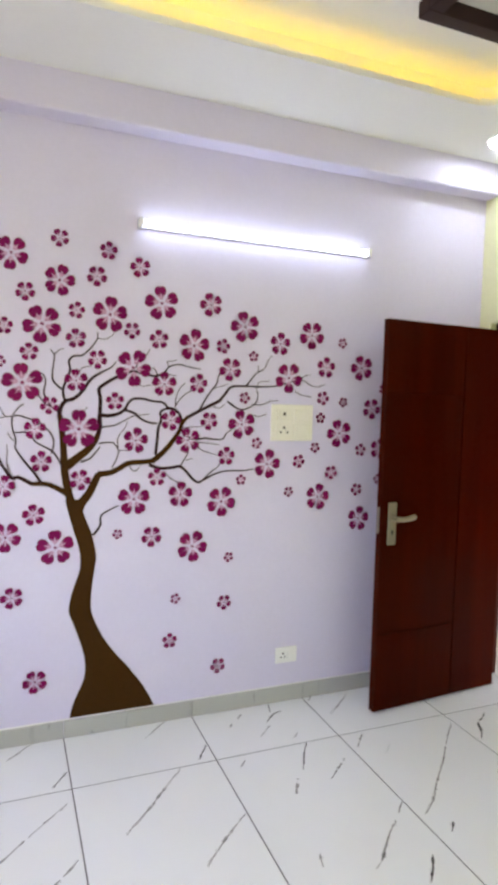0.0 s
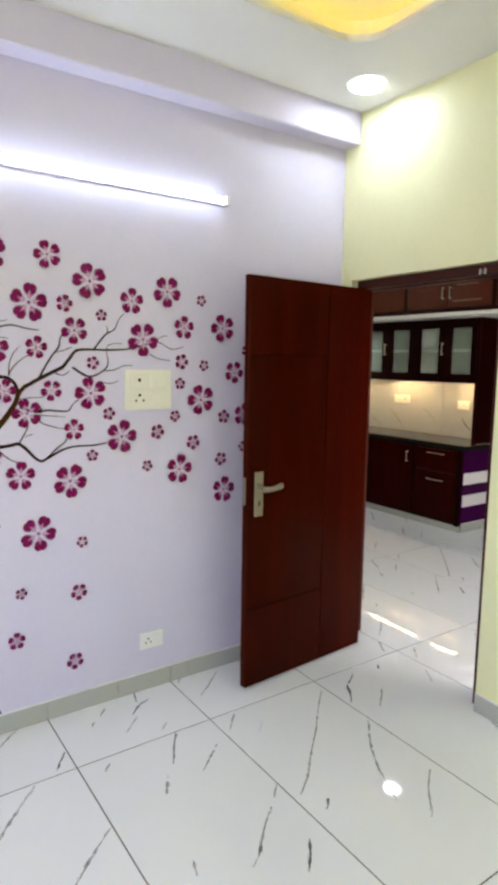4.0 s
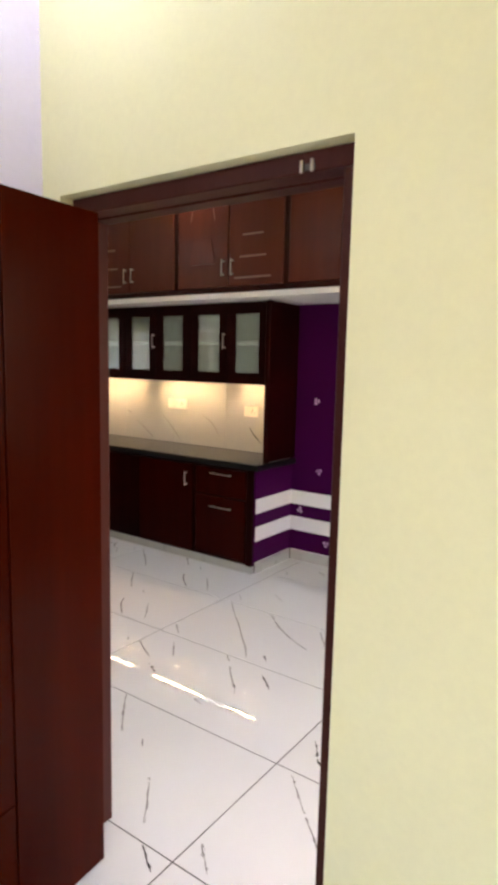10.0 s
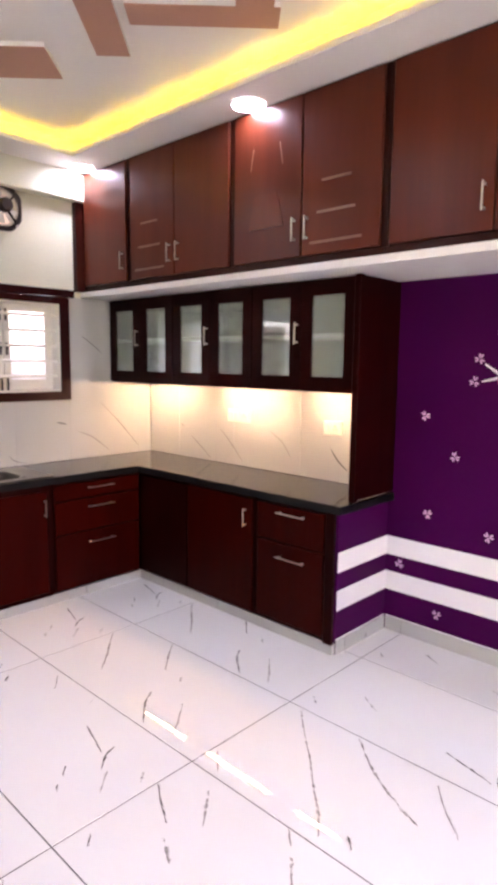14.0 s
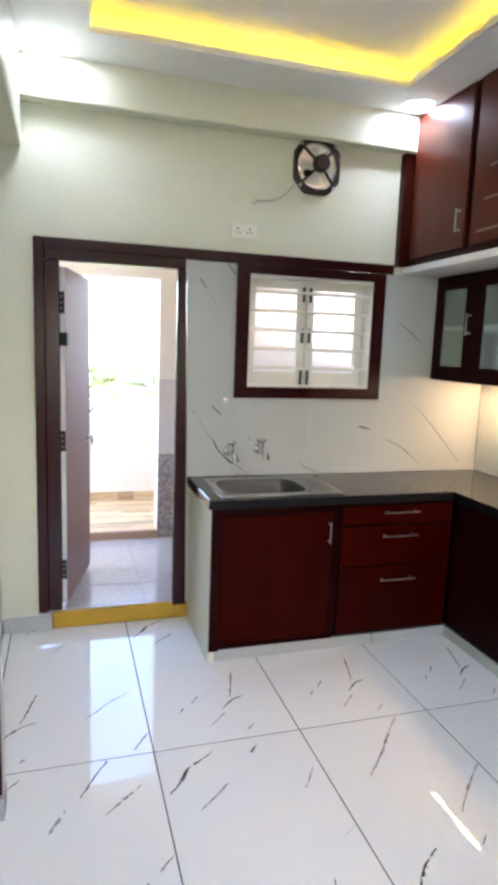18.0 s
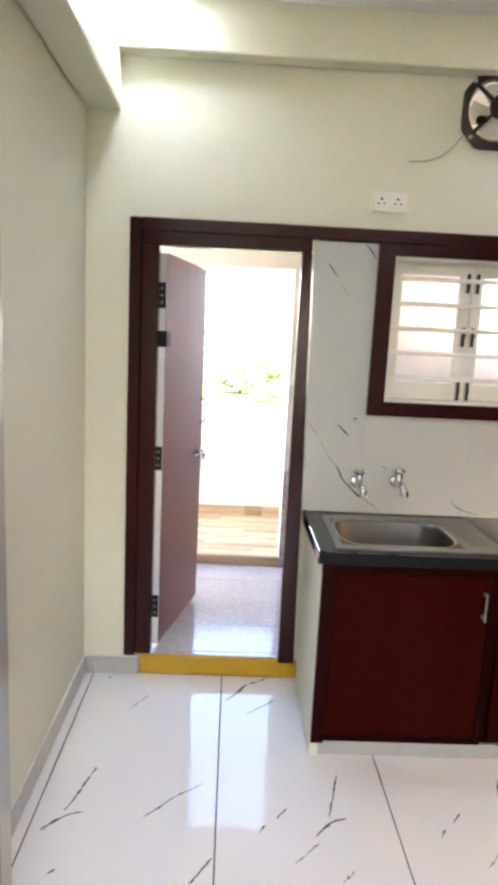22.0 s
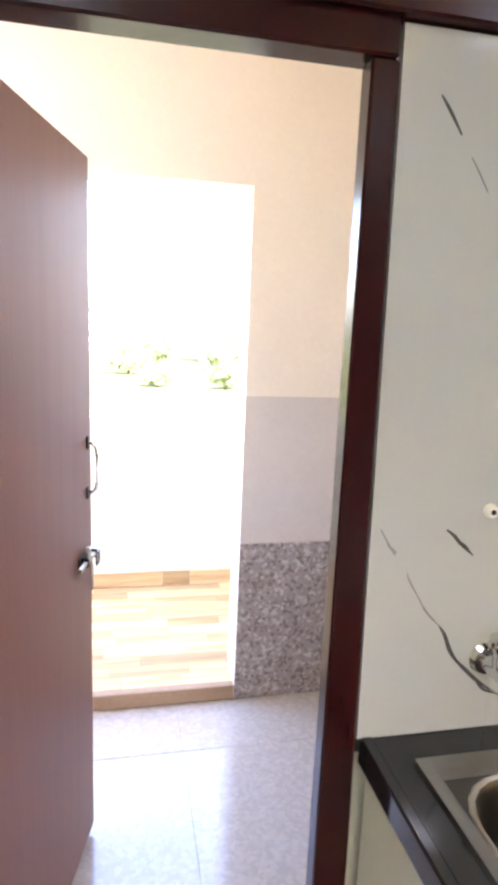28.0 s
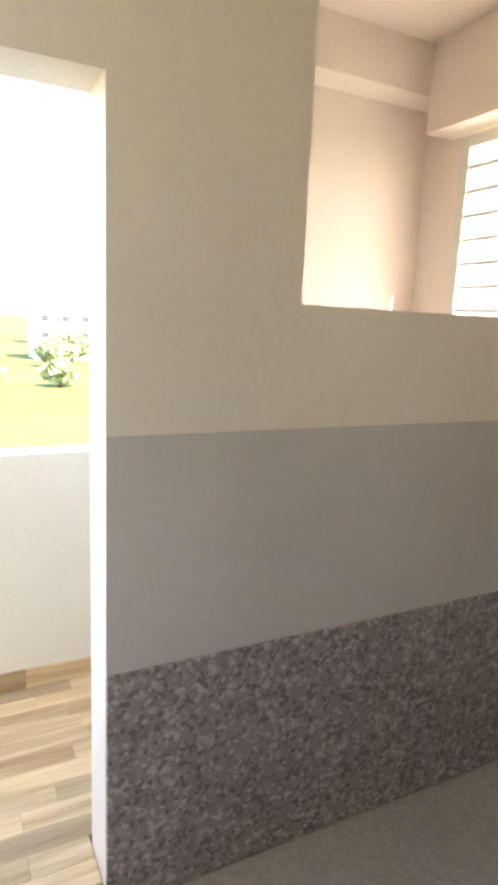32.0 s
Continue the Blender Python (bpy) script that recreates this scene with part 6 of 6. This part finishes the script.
def ceiling_fan():
    cx, cy, z = 4.22, 2.717, 2.50
    f = thing("ceiling_fan", (cx, cy, ZT), "ivory enamelled ceiling fan hanging from the tray", "ceiling fan")
    part("rod", cyl((cx, cy, ZT - 0.002), (cx, cy, z + 0.08), 0.011, n=12), M_FANMETAL, f, smooth=True)
    part("canopy", lathe([(0.012, -0.075), (0.03, -0.07), (0.055, -0.02), (0.058, -0.001)], 24, (cx, cy, ZT)), M_FANMETAL, f, smooth=True)
    part("motor", lathe([(0.0, -0.036), (0.05, -0.034), (0.080, -0.024), (0.096, -0.004), (0.098, 0.014), (0.085, 0.034), (0.05, 0.048), (0.012, 0.08)], 32, (cx, cy, z)), M_FANMETAL, f, smooth=True)
    for k in range(3):
        a = radians(9 + 120 * k)
        b = prism([(0.10, -0.022), (0.17, -0.03), (0.20, -0.058), (0.56, -0.068), (0.585, -0.04), (0.585, 0.04), (0.56, 0.062), (0.20, 0.05), (0.17, 0.03), (0.10, 0.022)], -0.002, 0.002,
                  turn=Matrix.Translation((cx, cy, z + 0.01)) @ Matrix.Rotation(a, 4, "Z") @ Matrix.Rotation(radians(9), 4, "X"))
        part("blade", b, M_FANMETAL, f)


ceiling_fan()

# ---- utility, balcony, distance ----
tagged(part("reveal_facing", box(3.962, 3.9805, KN + 0.030, KN + 0.098, UF + 0.017, 1.345, 0.003), M_WHITE), "white painted facing on the door reveal", "facing")


def grille_window():
    w = thing("window_2", (5.9, 8.2, 1.2), "white grilled window of the wash area", "window")
    w["kind"] = "structure"
    x = 5.86
    part("window_frame", join((x, x + 0.03, 7.78, 7.83, 1.2, 2.42), (x, x + 0.03, 8.42, 8.47, 1.2, 2.42), (x, x + 0.03, 7.831, 8.419, 2.37, 2.42), (x, x + 0.03, 7.831, 8.419, 1.2, 1.25)), M_WINWHITE, w)
    for k in range(10):
        part("grille_bar", box(x + 0.005, x + 0.02, 7.831, 8.419, 1.33 + 0.105 * k, 1.35 + 0.105 * k, 0.003), M_WINWHITE, w)


grille_window()


def far_building(x, y, w, d, h, floors, bays, color):
    b = thing("apartment_building", (x, y, GZ), "distant pale apartment building with rows of dark windows", "building", "distant buildings")
    m = mat("far facade paint", color, 0.8, var=0.08)
    part("wall", box(x - w / 2, x + w / 2, y, y + d, GZ, GZ + h), m, b)
    part("roof", box(x - w / 2 - 0.4, x + w / 2 + 0.4, y - 0.4, y + d, GZ + h + 0.01, GZ + 0.6 + h), m, b)
    for i in range(floors):
        for j in range(bays):
            px, pz = x - w / 2 + w * (j + 0.5) / bays, GZ + h * (i + 0.35) / floors
            part("window", box(px - 0.8, px + 0.8, y - 0.12, y - 0.01, pz, pz + 1.4), M_FARWIN, b)


far_building(34, 150, 22, 12, 11, 3, 5, (0.41, 0.41, 0.40))
far_building(70, 170, 20, 12, 12.5, 3, 4, (0.39, 0.40, 0.40))
far_building(2, 190, 20, 12, 13, 4, 4, (0.30, 0.34, 0.34))
far_building(110, 180, 24, 12, 10.5, 3, 5, (0.40, 0.39, 0.36))
far_building(48, 230, 30, 12, 13, 4, 6, (0.41, 0.40, 0.39))


def far_tree(x, y, h, seed):
    rnd = random.Random(seed)
    t = thing("tree", (x, y, GZ), "distant leafy green tree on the grass", "tree", "distant trees")
    part("trunk", cyl((x, y, GZ), (x + 0.2, y, GZ + h * 0.5), 0.2, 0.1, 8), M_BARK, t)
    vs, fs = [], []
    for k in range(2200):
        u, v, r = rnd.uniform(0, 6.283), rnd.uniform(-1, 1), rnd.random() ** 0.4
        lob = 1 + 0.35 * math.sin(3 * u + seed) * math.cos(2 * v)
        c = Vector((x + h * 0.62 * r * lob * math.cos(u) * math.sqrt(1 - v * v), y + h * 0.42 * r * lob * math.sin(u) * math.sqrt(1 - v * v), GZ + h * 0.56 + h * 0.44 * r * v))
        s = rnd.uniform(0.22, 0.6)
        a, b = Vector((rnd.gauss(0, 1), rnd.gauss(0, 1), rnd.gauss(0, 1))).normalized() * s, Vector((rnd.gauss(0, 1), rnd.gauss(0, 1), rnd.gauss(0, 1))).normalized() * s
        n = len(vs)
        vs += [c - a, c + b, c + a, c - b]
        fs.append((n, n + 1, n + 2, n + 3))
    me = bpy.data.meshes.new("crown")
    me.from_pydata(vs, [], fs)
    me.materials.append(M_LEAVES)
    ob = new("crown", me)
    ob.parent, ob.matrix_parent_inverse = t, t.matrix_basis.inverted()


# Leaf colour paled to carry the glare and haze of the bright distance.
M_LEAVES = mat("glare-paled far foliage", (0.19, 0.235, 0.11), 0.8, var=0.4, scale=0.4)
for k, (x, y, h) in enumerate(((19, 96, 3.6), (24, 131, 5.5), (34, 102, 4.0), (41, 122, 5.0), (5, 118, 5.0), (-4, 104, 4.5), (50, 138, 6.0), (58, 125, 5.5), (9, 98, 3.5), (70, 125, 5.0), (30, 145, 6.5), (12, 150, 6.0))):
    far_tree(x, y, h, k)

# ---- skirting and floor pieces ----
FX, FY, TW, TL = 0.053, 0.335, 0.6, 1.2     # tile grid origin and size


def skirting(name, runs):
    """Tile skirting pieces; runs: axis, face, from, to, side the face looks to."""
    s = thing(name, (0, 0, 0), "grey marble tile skirting along the wall foot", "skirting")
    s["kind"] = "structure"
    for axis, f, a0, a1, sgn in runs:
        org = FX if axis == "x" else FY
        k = math.floor((a0 - org) / 0.6)
        while org + 0.6 * k < a1:
            p0, p1 = max(a0, org + 0.6 * k + 0.0012), min(a1, org + 0.6 * (k + 1) - 0.0012)
            if p1 - p0 > 0.02:
                d0, d1 = sorted((f, f + sgn * 0.011))
                part("tile", box(p0, p1, d0, d1, 0.0, 0.082, 0.002) if axis == "x" else box(d0, d1, p0, p1, 0.0, 0.082, 0.002), M_SKIRT, s)
                d0, d1 = sorted((f, f + sgn * 0.007))
                part("bead", box(p0 - 0.001, p1 + 0.001, d0, d1, 0.0822, 0.087, 0.001) if axis == "x" else box(d0, d1, p0 - 0.001, p1 + 0.001, 0.0822, 0.087, 0.001), M_WHITE, s, "thin white sealant bead")
            k += 1


skirting("baseboard", [("x", BN - 0.0005, BW, BE - 0.012, -1), ("y", BE - 0.0005, BS, DY0 - 0.003, -1), ("y", 2.8005, 3.25, 4.90, 1), ("y", KW2 + 0.0005, 5.005, 6.277, 1), ("x", KN - 0.0005, 3.018, 3.255, -1),
                       ("y", KE - 0.0005, KS, 4.04, -1), ("x", 4.0545, 5.378, KE - 0.012, -1), ("y", BW + 0.0005, BS, BN - 0.013, 1)])


# printed veins of the tiles: half width in mm, tone (0 dark, 1 grey), then the line in metres from the tile's corner
PRINT_A = [(4.0, 0, (0.440, 0.504), (0.400, 0.360), (0.380, 0.298)), (4.2, 0, (0.440, 0.294), (0.380, 0.268), (0.325, 0.213)), (3.5, 1, (0.334, 0.188), (0.250, 0.106)),
           (3.6, 0, (0.238, 0.328), (0.203, 0.288)), (3.4, 0, (0.164, 0.254), (0.140, 0.220)), (3.2, 0, (0.426, 0.079), (0.389, 0.044)), (4.4, 0, (0.400, 1.150), (0.362, 1.106)),
           (5.5, 0, (0.218, 1.150), (0.155, 1.105), (0.105, 1.070), (0.085, 1.030), (0.025, 0.960)), (3.6, 1, (0.237, 0.966), (0.145, 0.886), (0.090, 0.840)), (3.4, 1, (0.565, 0.970), (0.500, 0.875))]
PRINT_B = [(3.6, 0, (0.116, 1.158), (0.082, 1.118)), (4.6, 0, (0.425, 1.190), (0.352, 1.072), (0.325, 1.015)), (4.0, 1, (0.535, 1.032), (0.453, 0.961), (0.401, 0.917)),
           (5.0, 1, (0.592, 0.700), (0.511, 0.620), (0.423, 0.545), (0.340, 0.462), (0.301, 0.437)), (5.2, 0, (0.528, 0.427), (0.480, 0.372), (0.437, 0.325)),
           (5.0, 1, (0.274, 0.967), (0.222, 0.877)), (3.2, 0, (0.377, 0.490), (0.344, 0.464)), (3.4, 1, (0.159, 0.562), (0.140, 0.505))]
PRINT_C = [(5.0, 1, (0.575, 1.112), (0.455, 0.998), (0.332, 0.872), (0.209, 0.760), (0.120, 0.670), (0.034, 0.608)), (4.8, 1, (0.583, 0.806), (0.485, 0.700), (0.410, 0.600), (0.372, 0.530), (0.324, 0.443)),
           (3.8, 0, (0.107, 0.540), (0.068, 0.498)), (4.0, 1, (0.549, 0.439), (0.456, 0.369), (0.354, 0.269)), (4.6, 0, (0.592, 0.122), (0.529, 0.026)), (4.6, 1, (0.112, 1.176), (0.029, 1.083)),
           (3.2, 0, (0.341, 0.463), (0.309, 0.395))]
PRINT_D = [(4.6, 0, (0.202, 0.522), (0.125, 0.466), (0.070, 0.405), (0.022, 0.345)), (5.6, 1, (0.435, 1.185), (0.285, 1.014), (0.230, 0.951), (0.154, 0.876)),
           (4.6, 1, (0.592, 0.838), (0.482, 0.740), (0.379, 0.639)), (3.6, 0, (0.393, 0.531), (0.356, 0.494)), (3.4, 1, (0.239, 0.337), (0.150, 0.260), (0.061, 0.189))]
PRINT_E = [(w, tone, *[(x - 0.285, y) for x, y in pts]) for w, tone, *pts in PRINT_A if min(x for x, y in pts) > 0.29] + PRINT_C[3:5]
LAID = {(6, 3): 0, (6, 4): 0, (7, 4): 0, (8, 4): 0, (4, 1): 0, (7, 1): 0, (2, 1): 1, (6, 2): 1, (5, 3): 1, (3, 1): 2, (7, 2): 2, (5, 1): 2, (4, 2): 2, (7, 3): 3, (8, 3): 3, (1, 1): 3, (5, 2): 3, (5, 4): 4, (8, 2): 4}


def vein_strokes(bm, rnd, w, tone, pts):
    """One printed vein: a ragged, broken ribbon that swells and thins, with a few splinters beside it."""
    line = []
    for i in range(len(pts) - 1):
        q = [pts[min(max(j, 0), len(pts) - 1)] for j in (i - 1, i, i + 1, i + 2)]
        n = max(2, int(math.dist(q[1], q[2]) / 0.006))
        for k in range(n):
            t = k / n
            line.append([0.5 * (2 * b + (c - a) * t + (2 * a - 5 * b + 4 * c - d) * t * t + (3 * b - a - 3 * c + d) * t ** 3) for a, b, c, d in zip(*q)])
    line.append(list(pts[-1]))
    seed = rnd.uniform(0, 90)
    m = len(line) - 1
    last = halo = None
    for i, (x, y) in enumerate(line):
        a, c = line[max(i - 1, 0)], line[min(i + 1, m)]
        d = math.dist(a, c) or 1.0
        nx, ny = -(c[1] - a[1]) / d, (c[0] - a[0]) / d
        s = i * 0.006
        off = 0.0035 * noise.noise((s * 38, seed, 0)) + 0.0015 * noise.noise((s * 120, seed, 4))
        f = math.sin(math.pi * (0.08 + 0.84 * i / m)) ** 0.6 * (0.30 + 0.55 * abs(noise.noise((s * 30, seed, 7))) * 2.2)
        if noise.noise((s * 17, seed, 21)) > -0.22:
            g = (0.0016 + 0.0011 * w * f) * (0.75 + 0.5 * noise.noise((s * 70, seed, 15)))
            o2 = off + 0.002 * noise.noise((s * 25, seed, 17))
            pair = [bm.verts.new((x + nx * (o2 + e * g), y + ny * (o2 + e * g), -0.0002)) for e in (-1, 1)]
            if halo:
                bm.faces.new((halo[0], pair[0], pair[1], halo[1])).material_index = 2
            halo = pair
        else:
            halo = None
        if noise.noise((s * 55, seed, 11)) < -0.30 - (0.12 if tone == 0 else 0.0):
            last = None
            continue
        h = 0.0013 * w * min(f, 1.1)
        pair = [bm.verts.new((x + nx * (off + e * h), y + ny * (off + e * h), 0.0)) for e in (-1, 1)]
        if last:
            bm.faces.new((last[0], pair[0], pair[1], last[1])).material_index = tone
        last = pair
        if rnd.random() < 0.16:
            r, e = rnd.uniform(0.004, 0.012), rnd.choice((-1, 1))
            px, py = x + nx * e * (h + 0.003), y + ny * e * (h + 0.003)
            ux, uy = (c[0] - a[0]) / d, (c[1] - a[1]) / d
            bm.faces.new([bm.verts.new((px + ux * r * k + nx * g, py + uy * r * k + ny * g, 0.0)) for k, g in ((-1, 0), (0, 0.0012), (1, 0), (0, -0.0012))]).material_index = 1


def floor_tiles():
    fl = bpy.data.objects["floor"]
    prints = (PRINT_A, PRINT_B, PRINT_C, PRINT_D, PRINT_E)
    shared = {}

    def veins(k, cut):
        """The veins of a print that lie on the tile as it is cut."""
        key = (k, cut)
        if key not in shared:
            bm, rnd = bmesh.new(), random.Random(k)
            for w, tone, *pts in prints[k]:
                if all(cut[0] + 0.004 < x < cut[1] - 0.004 and cut[2] + 0.004 < y < cut[3] - 0.004 for x, y in pts):
                    vein_strokes(bm, rnd, w, tone, pts)
            shared[key] = None
            if len(bm.faces):
                shared[key] = mesh_of("veins", bm, M_VEIN)
                shared[key].materials.append(M_VEINPALE)
                shared[key].materials.append(M_VEINHALO)
        return shared[key]

    for i in range(-2, 11):
        for j in range(-2, 7):
            x0, x1, y0, y1 = FX + TW * i, FX + TW * (i + 1), FY + TL * j, FY + TL * (j + 1)
            p0, p1, q0, q1 = max(x0 + 0.0024, BW), min(x1 - 0.0024, KE), max(y0 + 0.0024, BS), min(y1 - 0.0024, KN)
            if p1 - p0 < 0.03 or q1 - q0 < 0.03 or (p1 < BE - 0.2 and q0 > BN + 0.1):
                continue
            bm = box((p0 - p1) / 2, (p1 - p0) / 2, (q0 - q1) / 2, (q1 - q0) / 2, -0.009, 0.0, 0.0012)
            ob = part("tile", bm, M_TILE, fl)
            ob.matrix_basis = Matrix.Translation(((p0 + p1) / 2, (q0 + q1) / 2, 0))
            me = veins(LAID.get((i, j), (3 * i + 2 * j) % 5), tuple(round(v, 3) for v in (p0 - x0, p1 - x0, q0 - y0, q1 - y0)))
            if me:
                v = new("veins", me)
                v.parent, v.matrix_parent_inverse = ob, placed(ob).inverted()
                v.matrix_basis = Matrix.Translation((x0, y0, 0.0004))


floor_tiles()


def planks():
    fl = bpy.data.objects["floor_balcony"]
    rnd = random.Random(8)
    y = UN + 0.022
    while y < 8.435:
        x = 2.6 - rnd.uniform(0, 0.25)
        y1 = min(y + 0.078, 8.441)
        while x < 4.25:
            w = rnd.uniform(0.22, 0.42)
            lim0, lim1 = (3.152, 3.997) if y < UN + 0.15 else (2.602, 4.248)
            a, b = max(x, lim0), min(x + w - 0.001, lim1)
            if b - a > 0.02:
                ob = part("plank", box(-(b - a) / 2, (b - a) / 2, -(y1 - y) / 2, (y1 - y) / 2 - 0.001, -0.012, 0.0), M_PLANK, fl)
                ob.matrix_basis = Matrix.Translation(((a + b) / 2, (y + y1) / 2, 0.160))
            x += w
        y = y1


planks()


def parapet_skirting():
    """Plank tile pieces along the foot of the parapet."""
    s = thing("skirting_balcony", (3.4, 8.44, 0.15), "brown wood-look tile skirting along the parapet", "skirting")
    s["kind"] = "structure"
    for x0, x1 in ((2.602, 2.90), (2.90, 3.34), (3.34, 3.78), (3.78, 3.93), (3.93, 4.249)):
        ob = part("plank", box((x0 - x1) / 2 + 0.001, (x1 - x0) / 2 - 0.001, -0.0045, 0.0045, -0.04, 0.036, 0.001), M_PLANK, s)
        ob.matrix_basis = Matrix.Translation(((x0 + x1) / 2, 8.4452, 0.2005))


parapet_skirting()


def utility_tiles():
    """Granite tiles on the raised utility floor."""
    fl = bpy.data.objects["floor_utility"]
    for i in range(-2, 4):
        for j in range(-2, 1):
            x0, x1 = max(3.77 + 0.6 * i, 2.605) + 0.0012, min(3.77 + 0.6 * (i + 1), 5.995) - 0.0012
            y0, y1 = max(7.212 + 0.6 * j, 6.332) + 0.0012, min(7.212 + 0.6 * (j + 1), UN - 0.013) - 0.0012
            if x1 - x0 > 0.03 and y1 - y0 > 0.03:
                ob = part("tile", box((x0 - x1) / 2, (x1 - x0) / 2, (y0 - y1) / 2, (y1 - y0) / 2, -0.008, 0.0, 0.001), M_UFLOOR, fl)
                ob.matrix_basis = Matrix.Translation(((x0 + x1) / 2, (y0 + y1) / 2, UF))


utility_tiles()
